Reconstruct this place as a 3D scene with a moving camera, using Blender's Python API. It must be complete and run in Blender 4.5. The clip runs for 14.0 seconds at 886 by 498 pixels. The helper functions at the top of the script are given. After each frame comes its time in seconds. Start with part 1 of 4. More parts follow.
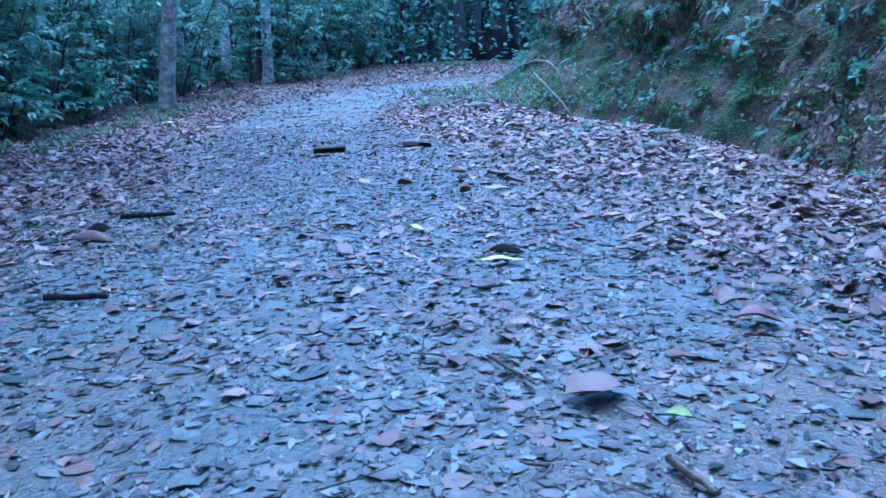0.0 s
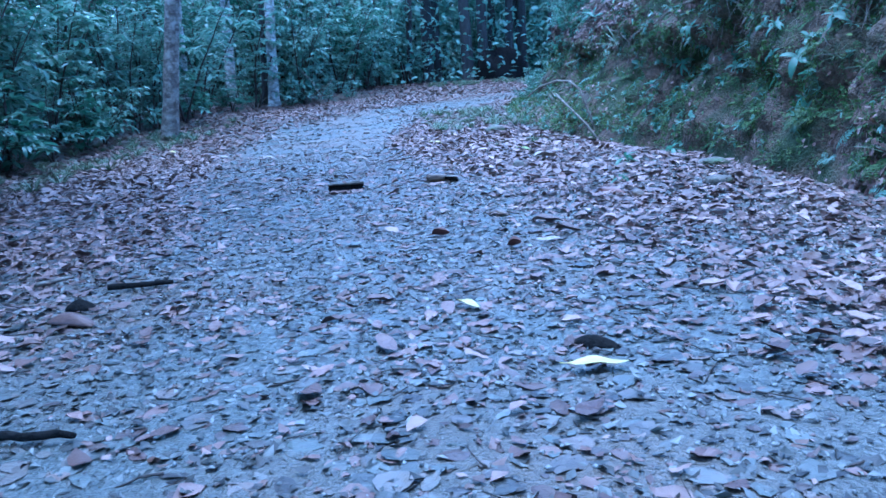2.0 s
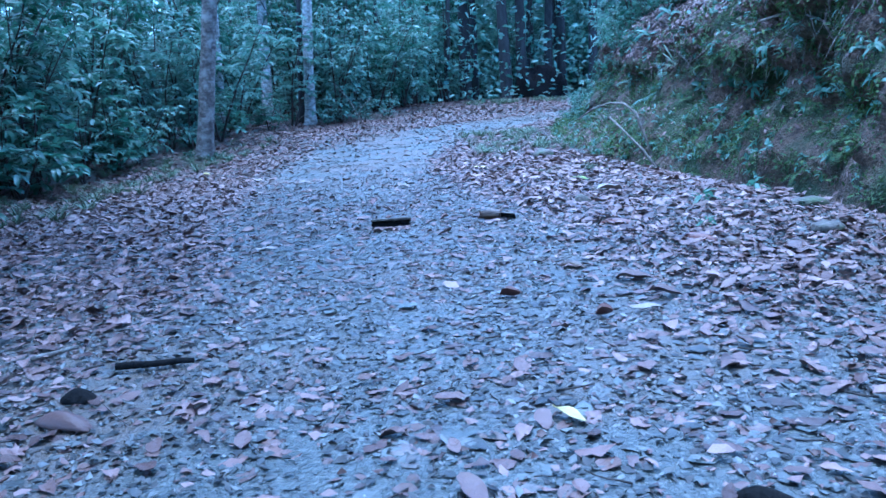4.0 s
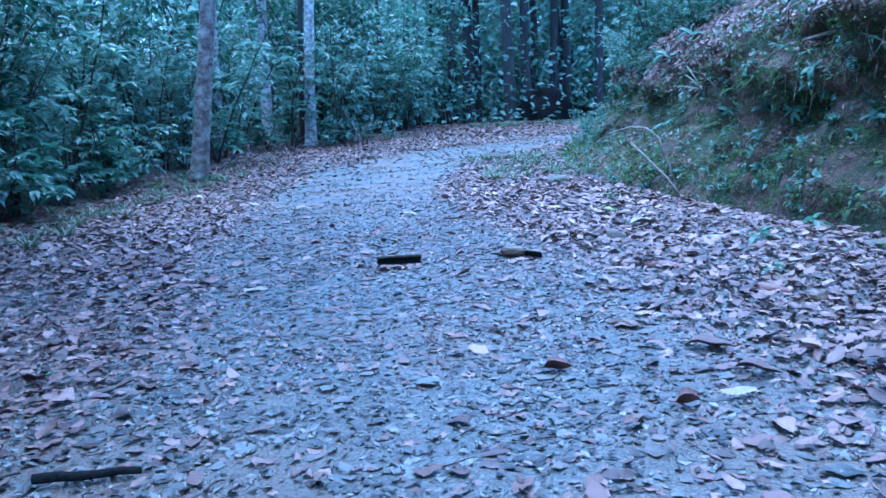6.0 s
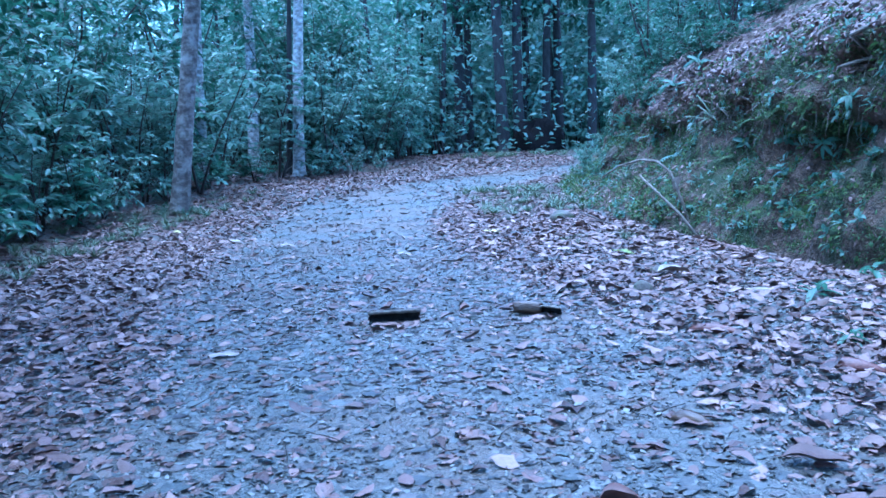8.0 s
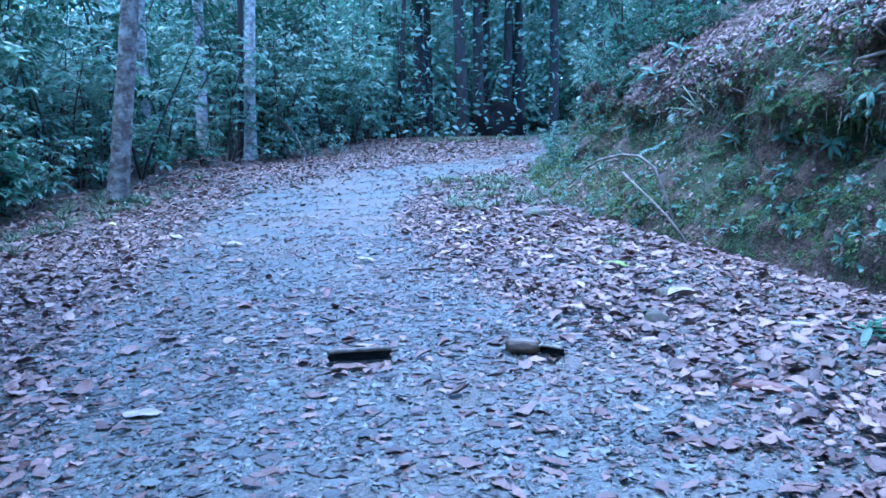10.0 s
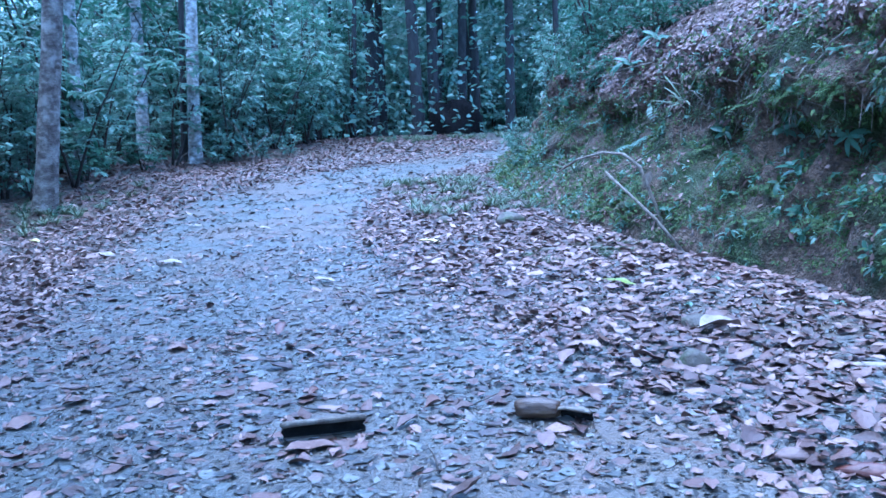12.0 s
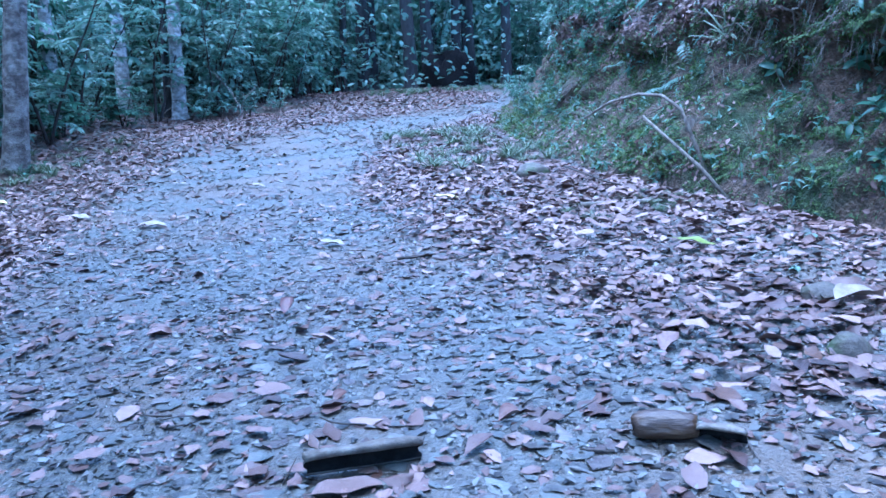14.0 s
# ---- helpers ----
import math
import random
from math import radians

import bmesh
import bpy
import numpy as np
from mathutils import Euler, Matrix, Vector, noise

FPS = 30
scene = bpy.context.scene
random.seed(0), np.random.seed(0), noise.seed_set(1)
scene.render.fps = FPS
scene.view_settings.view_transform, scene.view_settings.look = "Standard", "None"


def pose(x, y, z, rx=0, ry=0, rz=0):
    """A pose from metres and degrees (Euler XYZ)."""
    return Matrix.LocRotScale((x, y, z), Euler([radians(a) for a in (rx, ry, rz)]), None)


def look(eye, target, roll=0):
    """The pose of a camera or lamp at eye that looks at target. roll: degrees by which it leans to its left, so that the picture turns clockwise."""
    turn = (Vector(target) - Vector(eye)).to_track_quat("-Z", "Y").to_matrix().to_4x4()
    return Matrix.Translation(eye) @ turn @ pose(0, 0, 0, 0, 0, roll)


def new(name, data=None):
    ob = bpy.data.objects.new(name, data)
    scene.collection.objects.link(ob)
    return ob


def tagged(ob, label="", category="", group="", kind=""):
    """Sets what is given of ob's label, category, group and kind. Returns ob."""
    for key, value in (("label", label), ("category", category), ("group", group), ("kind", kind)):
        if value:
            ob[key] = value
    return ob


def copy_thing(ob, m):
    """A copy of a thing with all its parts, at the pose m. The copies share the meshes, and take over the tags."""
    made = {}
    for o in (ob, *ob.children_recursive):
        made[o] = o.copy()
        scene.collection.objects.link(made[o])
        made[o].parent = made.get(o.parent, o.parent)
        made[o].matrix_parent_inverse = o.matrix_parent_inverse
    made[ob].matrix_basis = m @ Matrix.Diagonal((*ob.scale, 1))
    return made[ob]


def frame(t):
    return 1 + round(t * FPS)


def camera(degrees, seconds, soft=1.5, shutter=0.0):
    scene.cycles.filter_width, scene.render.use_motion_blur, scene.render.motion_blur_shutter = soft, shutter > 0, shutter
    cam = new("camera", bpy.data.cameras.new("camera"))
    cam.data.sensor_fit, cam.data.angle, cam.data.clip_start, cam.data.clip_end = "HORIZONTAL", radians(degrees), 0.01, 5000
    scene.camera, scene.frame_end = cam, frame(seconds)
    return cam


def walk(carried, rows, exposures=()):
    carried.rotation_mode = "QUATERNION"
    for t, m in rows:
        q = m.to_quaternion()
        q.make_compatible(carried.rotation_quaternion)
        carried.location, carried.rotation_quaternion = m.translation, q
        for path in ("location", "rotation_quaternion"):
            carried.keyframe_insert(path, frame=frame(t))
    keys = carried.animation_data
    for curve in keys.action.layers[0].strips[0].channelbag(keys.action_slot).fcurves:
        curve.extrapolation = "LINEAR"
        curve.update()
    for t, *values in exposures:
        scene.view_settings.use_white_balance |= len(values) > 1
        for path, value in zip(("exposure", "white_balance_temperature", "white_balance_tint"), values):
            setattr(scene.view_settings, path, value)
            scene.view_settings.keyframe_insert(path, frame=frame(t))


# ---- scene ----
cam = camera(58.2, 14.0, soft=1.6)
PATH = [
    (0, (0.044, -0.002, 1.168), (0.038, 1.95, 0.733), -2.3),
    (0.5, (-0.003, 0.238, 1.196), (0.004, 2.191, 0.763), -2.1),
    (1, (-0.06, 0.414, 1.245), (-0.06, 2.37, 0.826), -2.5),
    (1.5, (-0.129, 0.666, 1.271), (-0.151, 2.625, 0.868), -2.9),
    (2, (-0.204, 0.979, 1.285), (-0.224, 2.94, 0.892), -3.4),
    (2.5, (-0.271, 1.222, 1.349), (-0.32, 3.185, 0.97), -3.6),
    (3, (-0.328, 1.448, 1.364), (-0.417, 3.412, 0.997), -3.7),
    (3.2, (-0.346, 1.529, 1.386), (-0.444, 3.493, 1.02), -3.7),
    (5.3, (-0.581, 2.597, 1.414), (-0.665, 4.571, 1.104), -2.3),
    (5.5, (-0.596, 2.701, 1.415), (-0.683, 4.676, 1.108), -2.3),
    (6, (-0.626, 2.927, 1.416), (-0.719, 4.903, 1.119), -2.4),
    (6.5, (-0.664, 3.215, 1.414), (-0.759, 5.194, 1.147), -2.5),
    (7, (-0.699, 3.471, 1.429), (-0.79, 5.455, 1.188), -2.5),
    (7.5, (-0.737, 3.73, 1.445), (-0.821, 5.715, 1.216), -2.3),
    (8, (-0.769, 3.96, 1.469), (-0.833, 5.946, 1.243), -2.2),
    (8.2, (-0.773, 4.083, 1.483), (-0.819, 6.069, 1.256), -1.9),
    (10.3, (-0.952, 5.311, 1.623), (-0.891, 7.291, 1.344), -1.5),
    (10.5, (-0.951, 5.441, 1.618), (-0.881, 7.42, 1.338), -1.7),
    (11, (-0.982, 5.721, 1.614), (-0.887, 7.698, 1.328), -2.1),
    (11.5, (-1.021, 6.072, 1.629), (-0.873, 8.046, 1.345), -2.1),
    (12, (-1.062, 6.35, 1.636), (-0.901, 8.323, 1.354), -2.2),
    (12.5, (-1.131, 6.668, 1.566), (-0.956, 8.64, 1.285), -2.4),
    (13, (-1.189, 6.995, 1.493), (-1.013, 8.966, 1.202), -2.4),
    (13.5, (-1.258, 7.225, 1.488), (-1.08, 9.186, 1.136), -2.6),
    (14, (-1.298, 7.537, 1.473), (-1.118, 9.49, 1.085), -2.9),
]
walk(cam, [(t, look(eye, target, roll)) for t, eye, target, roll in PATH],
     [(0, 2.8, 3840, 6), (3, 2.83, 3890, 7), (7, 2.93, 3910, 7), (11, 3.02, 4070, 10), (14, 3.04, 4130, 12)])

# ---- light: overcast dusk under a gap in the canopy ----
world = bpy.data.worlds.new("overcast_sky")
scene.world = world
world.use_nodes = True
wn = world.node_tree.nodes
sky = wn.new("ShaderNodeTexSky")
sky.sky_type = "NISHITA"
sky.sun_disc = False
sky.sun_elevation, sky.sun_rotation = radians(78), radians(315)
wn["Background"].inputs["Strength"].default_value = 0.1
world.node_tree.links.new(sky.outputs[0], wn["Background"].inputs["Color"])
sun = new("sun", bpy.data.lights.new("sun", "SUN"))
sun.data.energy, sun.data.angle, sun.data.color = 1.2, radians(85), (1.0, 0.97, 0.92)
sun.matrix_world = look((-3, 3, 36), (0, 0, 0))

RNG = np.random.default_rng(7)


# ---- materials ----
def material(name, stops, scale=6.0, rough=0.6, bump=0.3, bump_scale=30.0, vary="", vary_amount=0.0, stain=None, stain_scale=0.7, edge=(0.45, 0.62),
             spec=0.5, translucent=0.0, stretch=(1, 1, 1), relief=0.02):
    """A surface whose colour runs through stops by noise, or by chance from piece to piece, with stains at a second scale and fine relief."""
    m = bpy.data.materials.new(name)
    m.use_nodes = True
    n, l = m.node_tree.nodes, m.node_tree.links
    b = n["Principled BSDF"]
    tc = n.new("ShaderNodeTexCoord")
    mp = n.new("ShaderNodeMapping")
    mp.inputs["Scale"].default_value = stretch
    l.new(tc.outputs["Object"], mp.inputs["Vector"])
    tex = n.new("ShaderNodeTexNoise")
    tex.inputs["Scale"].default_value, tex.inputs["Detail"].default_value, tex.inputs["Roughness"].default_value = scale, 6, 0.65
    l.new(mp.outputs[0], tex.inputs["Vector"])
    ramp = n.new("ShaderNodeValToRGB")
    r = ramp.color_ramp
    while len(r.elements) < len(stops):
        r.elements.new(0.5)
    lo, hi = (0.0, 1.0) if vary else (0.28, 0.72)
    for i, c in enumerate(stops):
        r.elements[i].position = lo + (hi - lo) * i / (len(stops) - 1)
        r.elements[i].color = (*c, 1)
    if vary:
        if vary == "island":
            chance = n.new("ShaderNodeNewGeometry").outputs["Random Per Island"]
        else:
            chance = n.new("ShaderNodeObjectInfo").outputs["Random"]
        mix = n.new("ShaderNodeMix")
        mix.inputs["Factor"].default_value = vary_amount
        l.new(tex.outputs["Fac"], mix.inputs["A"])
        l.new(chance, mix.inputs["B"])
        l.new(mix.outputs["Result"], ramp.inputs["Fac"])
    else:
        l.new(tex.outputs["Fac"], ramp.inputs["Fac"])
    colour = ramp.outputs["Color"]
    if stain:
        t2 = n.new("ShaderNodeTexNoise")
        t2.inputs["Scale"].default_value, t2.inputs["Detail"].default_value = stain_scale, 4
        l.new(tc.outputs["Object"], t2.inputs["Vector"])
        r2 = n.new("ShaderNodeValToRGB")
        r2.color_ramp.elements[0].position, r2.color_ramp.elements[1].position = edge
        l.new(t2.outputs["Fac"], r2.inputs["Fac"])
        mc = n.new("ShaderNodeMix")
        mc.data_type = "RGBA"
        l.new(r2.outputs["Color"], mc.inputs["Factor"])
        l.new(colour, mc.inputs["A"])
        mc.inputs["B"].default_value = (*stain, 1)
        colour = mc.outputs["Result"]
    l.new(colour, b.inputs["Base Color"])
    b.inputs["Roughness"].default_value = rough
    b.inputs["Specular IOR Level"].default_value = spec
    if bump:
        t3 = n.new("ShaderNodeTexNoise")
        t3.inputs["Scale"].default_value, t3.inputs["Detail"].default_value = bump_scale, 5
        l.new(mp.outputs[0], t3.inputs["Vector"])
        bp = n.new("ShaderNodeBump")
        bp.inputs["Strength"].default_value, bp.inputs["Distance"].default_value = bump, relief
        l.new(t3.outputs["Fac"], bp.inputs["Height"])
        l.new(bp.outputs["Normal"], b.inputs["Normal"])
    if translucent:
        tr = n.new("ShaderNodeBsdfTranslucent")
        l.new(colour, tr.inputs["Color"])
        ms = n.new("ShaderNodeMixShader")
        ms.inputs[0].default_value = translucent
        l.new(b.outputs[0], ms.inputs[1])
        l.new(tr.outputs[0], ms.inputs[2])
        l.new(ms.outputs[0], n["Material Output"].inputs["Surface"])
    return m


GRAVEL = material("wet_gravel", [(0.018, 0.02, 0.0175), (0.045, 0.05, 0.044), (0.086, 0.092, 0.08), (0.18, 0.185, 0.165)], 26, 0.4, 0.8, 60,
                  stain=(0.09, 0.07, 0.05), stain_scale=0.5, spec=0.7)
SOIL = material("bank_soil", [(0.012, 0.009, 0.006), (0.06, 0.041, 0.027), (0.115, 0.079, 0.053), (0.21, 0.15, 0.105)], 13, 0.85, 1.0, 34, relief=0.08,
                stain=(0.028, 0.045, 0.014), stain_scale=1.6)
LITTER = material("dead_leaf", [(0.016, 0.01, 0.009), (0.074, 0.042, 0.034), (0.13, 0.08, 0.066), (0.19, 0.118, 0.098), (0.27, 0.185, 0.155), (0.11, 0.063, 0.05), (0.036, 0.022, 0.019), (0.15, 0.075, 0.04)], 30,
                  0.48, 0.25, 60, vary="island", vary_amount=0.85, spec=0.4)
TRODDEN = material("trodden_wet_leaf", [(0.02, 0.018, 0.016), (0.046, 0.047, 0.042), (0.1, 0.108, 0.095), (0.055, 0.038, 0.032), (0.15, 0.092, 0.07), (0.125, 0.132, 0.115), (0.02, 0.016, 0.014), (0.2, 0.175, 0.15)], 24,
                   0.42, 0.3, 50, vary="island", vary_amount=0.9, spec=0.45)
LITTER_ONE = material("dead_leaf_single", [(0.04, 0.02, 0.015), (0.1, 0.058, 0.046), (0.145, 0.092, 0.077), (0.19, 0.13, 0.112)], 30, 0.5, 0.25, 60, spec=0.35,
                      vary="object", vary_amount=0.85)
CHIP = material("leaf_crumbs", [(0.012, 0.01, 0.01), (0.035, 0.034, 0.03), (0.085, 0.086, 0.077), (0.23, 0.23, 0.21)], 40, 0.5, 0.2, 80, vary="island", vary_amount=0.9, spec=0.4)
PEBBLE = material("pebble_stone", [(0.07, 0.07, 0.065), (0.16, 0.16, 0.15), (0.3, 0.3, 0.28)], 30, 0.5, 0.3, 60, vary="island", vary_amount=0.8)
STONE = material("mossy_stone", [(0.03, 0.025, 0.02), (0.07, 0.06, 0.047), (0.14, 0.12, 0.095)], 14, 0.7, 0.7, 30, stain=(0.05, 0.07, 0.025), stain_scale=4)
BARK_PALE = material("pale_lichen_bark", [(0.05, 0.045, 0.04), (0.26, 0.25, 0.23), (0.5, 0.495, 0.465), (0.68, 0.68, 0.65)], 5, 0.85, 1.0, 24, relief=0.05,
                     stain=(0.16, 0.15, 0.125), stain_scale=5, edge=(0.5, 0.7), stretch=(1, 1, 1.6))
BARK_GREY = material("grey_lichen_bark", [(0.035, 0.03, 0.026), (0.07, 0.06, 0.052), (0.15, 0.135, 0.115), (0.3, 0.29, 0.26)], 5, 0.85, 1.0, 24, relief=0.05,
                     stain=(0.3, 0.295, 0.265), stain_scale=5, edge=(0.48, 0.7), stretch=(1, 1, 1.8))
BARK_DARK = material("dark_bark", [(0.012, 0.0115, 0.011), (0.028, 0.027, 0.025), (0.055, 0.054, 0.05)], 6, 0.9, 1.0, 18, stretch=(1, 1, 0.35))
TWIG = material("weathered_twig", [(0.05, 0.04, 0.03), (0.14, 0.12, 0.095), (0.27, 0.25, 0.21)], 14, 0.8, 0.5, 50)
TWIG_DARK = material("damp_dark_twig", [(0.01, 0.008, 0.006), (0.03, 0.022, 0.016), (0.065, 0.048, 0.038)], 14, 0.75, 0.6, 50)
# near-black for dark sticks, husks and mound, and for shade painted inside curled bark
HOLLOW = material("dark_wood_and_hollow_shade", [(0.004, 0.004, 0.0038), (0.009, 0.0085, 0.008), (0.02, 0.018, 0.016)], 14, 0.9, 0.6, 50, spec=0.1)
HUSK = material("split_husk", [(0.022, 0.012, 0.007), (0.065, 0.038, 0.02), (0.15, 0.098, 0.055)], 16, 0.35, 0.6, 40, stretch=(0.3, 1, 1))
PALE = material("bleached_dry_leaf", [(0.15, 0.12, 0.095), (0.25, 0.205, 0.165), (0.35, 0.3, 0.25)], 12, 0.55, 0.3, 40)
YELLOW = material("yellow_leaf", [(0.36, 0.28, 0.06), (0.5, 0.42, 0.13), (0.58, 0.51, 0.24)], 14, 0.4, 0.2, 40)
LIME = material("fresh_green_leaf", [(0.1, 0.13, 0.012), (0.17, 0.21, 0.025), (0.24, 0.28, 0.05)], 14, 0.4, 0.2, 40)
RUST = material("rust_red_leaf", [(0.04, 0.014, 0.01), (0.1, 0.035, 0.024), (0.16, 0.065, 0.042)], 14, 0.45, 0.2, 40)
LEAF = material("forest_leaf", [(0.035, 0.085, 0.05), (0.065, 0.145, 0.088), (0.1, 0.2, 0.13), (0.16, 0.27, 0.19)], 5, 0.36, 0.15, 30,
                vary="island", vary_amount=0.75, spec=0.6, translucent=0.45)
# pale-leaved plants; on distant foliage this paleness stands in for haze
LEAF_PALE = material("pale_leaf_and_far_haze", [(0.08, 0.16, 0.105), (0.13, 0.23, 0.165), (0.2, 0.31, 0.235), (0.29, 0.4, 0.32)], 5, 0.34, 0.15, 30,
                     vary="island", vary_amount=0.75, spec=0.6, translucent=0.45)
LEAF_DARK = material("deep_shade_leaf", [(0.025, 0.065, 0.036), (0.05, 0.115, 0.066), (0.085, 0.165, 0.105)], 5, 0.4, 0.15, 30,
                     vary="island", vary_amount=0.75, translucent=0.45)
MOSS = material("moss_and_fern", [(0.016, 0.034, 0.01), (0.042, 0.08, 0.022), (0.08, 0.135, 0.036), (0.17, 0.21, 0.06)], 6, 0.7, 0.3, 60,
                vary="island", vary_amount=0.7, translucent=0.25)
GRASS = material("verge_grass", [(0.05, 0.08, 0.04), (0.1, 0.14, 0.075), (0.18, 0.21, 0.13)], 6, 0.5, 0.1, 60, vary="island", vary_amount=0.8, translucent=0.2)


# ---- mesh tools ----
def raw_mesh(name, verts, faces, mats, smooth=False):
    verts, faces = np.asarray(verts, dtype=np.float32), np.asarray(faces, dtype=np.int32)
    me = bpy.data.meshes.new(name)
    k = faces.shape[1]
    me.vertices.add(len(verts))
    me.vertices.foreach_set("co", verts.ravel())
    me.loops.add(faces.size)
    me.loops.foreach_set("vertex_index", faces.ravel())
    me.polygons.add(len(faces))
    me.polygons.foreach_set("loop_start", np.arange(0, faces.size, k, dtype=np.int32))
    if smooth:
        me.polygons.foreach_set("use_smooth", np.ones(len(faces), dtype=bool))
    for m in mats if isinstance(mats, (list, tuple)) else [mats]:
        me.materials.append(m)
    me.update(calc_edges=True)
    me.validate()
    return me


def part(name, me, parent=None, label="", m=None):
    ob = new(name, me)
    if parent:
        ob.parent = parent
    if m is not None:
        ob.matrix_basis = m
    return tagged(ob, label)


def base_empty(name, label, category, group="", kind=""):
    return tagged(new(name), label, category, group, kind)


def unit(v):
    v = np.asarray(v, dtype=float)
    return v / np.maximum(np.linalg.norm(v, axis=-1, keepdims=True), 1e-9)


def blades(pos, way, normal, length, width, droop=0.2, fold=0.15, rows=2):
    """Many leaves at once: each starts at pos, runs along way, faces normal; a midrib with two folded halves that droop to the tip."""
    pos, way, normal = np.asarray(pos, float), unit(way), np.asarray(normal, float)
    n = len(pos)
    length, width = np.broadcast_to(length, (n,)), np.broadcast_to(width, (n,))
    droop, fold = np.broadcast_to(droop, (n,)), np.broadcast_to(fold, (n,))
    side = unit(np.cross(way, normal))
    up = unit(np.cross(side, way))
    steps = np.linspace(0, 1, rows + 2)[1:-1]
    pts = [pos]
    for s in steps:
        w = width * 0.5 * math.sin(math.pi * s ** 0.8) ** 0.8
        mid = pos + way * (length * s)[:, None] - up * (length * droop * s * s)[:, None]
        lift = up * (w * fold * 2)[:, None]
        pts += [mid - side * w[:, None] + lift, mid, mid + side * w[:, None] + lift]
    pts.append(pos + way * length[:, None] * (1 - 0.25 * np.abs(droop))[:, None] - up * (length * droop)[:, None])
    k = len(pts)
    v = np.stack(pts, axis=1).reshape(-1, 3)
    f = [(0, 2, 1), (0, 3, 2)]
    for i in range(rows - 1):
        a = 1 + 3 * i
        f += [(a, a + 1, a + 4), (a, a + 4, a + 3), (a + 1, a + 2, a + 5), (a + 1, a + 5, a + 4)]
    a = 1 + 3 * (rows - 1)
    f += [(a, a + 1, k - 1), (a + 1, a + 2, k - 1)]
    f = (np.array(f)[None] + (np.arange(n) * k)[:, None, None]).reshape(-1, 3)
    return v, f


def join(pieces):
    vs, fs, at = [], [], 0
    for v, f in pieces:
        vs.append(np.asarray(v, float))
        fs.append(np.asarray(f, int) + at)
        at += len(v)
    return np.concatenate(vs), np.concatenate(fs)


def tube(points, radii, sides=6, rough=0.0, rng=RNG):
    """A tapered round stem along points, in triangles, closed at both ends."""
    p = np.asarray(points, float)
    r = np.asarray(radii, float)
    t = unit(np.gradient(p, axis=0))
    ref = np.array([0.0, 0.0, 1.0]) if abs(t[0][2]) < 0.8 else np.array([1.0, 0.0, 0.0])
    a = unit(np.cross(t, ref))
    b = np.cross(t, a)
    ang = np.arange(sides) * 2 * math.pi / sides
    rr = r[:, None] * (1 + rough * rng.normal(0, 1, (len(p), sides)))
    v = (p[:, None] + a[:, None] * (np.cos(ang) * rr)[..., None] + b[:, None] * (np.sin(ang) * rr)[..., None]).reshape(-1, 3)
    f = []
    for i in range(len(p) - 1):
        for j in range(sides):
            q, w = i * sides + j, i * sides + (j + 1) % sides
            f += [(q, w, w + sides), (q, w + sides, q + sides)]
    e = len(v)
    v = np.concatenate([v, p[:1], p[-1:]])
    for j in range(sides):
        f += [(e, (j + 1) % sides, j), (e + 1, (len(p) - 1) * sides + j, (len(p) - 1) * sides + (j + 1) % sides)]
    return v, np.array(f)


def bend(start, way, length, steps=6, wander=0.12, sag=0.0, rng=RNG):
    """A wandering line from start."""
    p, d, out = np.array(start, float), unit(way), [np.array(start, float)]
    for _ in range(steps):
        d = unit(d + rng.normal(0, wander, 3) - np.array([0, 0, sag]))
        p = p + d * length / steps
        out.append(p.copy())
    return np.array(out)


# ---- the lie of the land ----
WAVES = [(RNG.normal(0, 1, 2), RNG.uniform(0, 6.28)) for _ in range(14)]


def ripple(x, y, size):
    z = 0
    for (d, ph) in WAVES:
        z = z + np.sin((x * d[0] + y * d[1]) * 2.6 / size + ph)
    return z / 5


FOOT_Y = np.array([-30, -6, 0, 8, 10, 12, 14, 16, 18, 20, 22, 24, 28.7, 32.7, 35, 38, 42, 50, 60.0])
FOOT_X = np.array([4.2, 4.0, 3.9, 3.75, 3.6, 3.4, 3.2, 2.8, 2.15, 1.75, 1.5, 1.6, 2.3, 3.1, 4.6, 8, 15, 32, 60.0])
LIP_Y = np.array([-30, 0, 5.7, 7.5, 9.6, 11, 12.5, 13.7, 15.5, 18.3, 21.8, 28.7, 32.7, 60])
LIP_X = np.array([3.3, 3.3, 3.15, 2.95, 2.75, 2.5, 2.35, 2.2, 1.9, 1.55, 1.3, 2.1, 2.9, 60])
WOOD_Y = np.array([-30, 0, 12, 15.5, 20, 24, 30, 35, 36.5, 40, 44, 46, 48, 60])
WOOD_X = np.array([-7.6, -7.6, -7.8, -8.1, -8.5, -8.1, -7.8, -7.0, -4.3, -3.2, -2.2, 3, 14, 14])


def foot(y):
    return np.interp(y, FOOT_Y, FOOT_X)


def lip(y):
    return np.interp(y, LIP_Y, LIP_X)


def wood(y):
    return np.interp(y, WOOD_Y, WOOD_X)


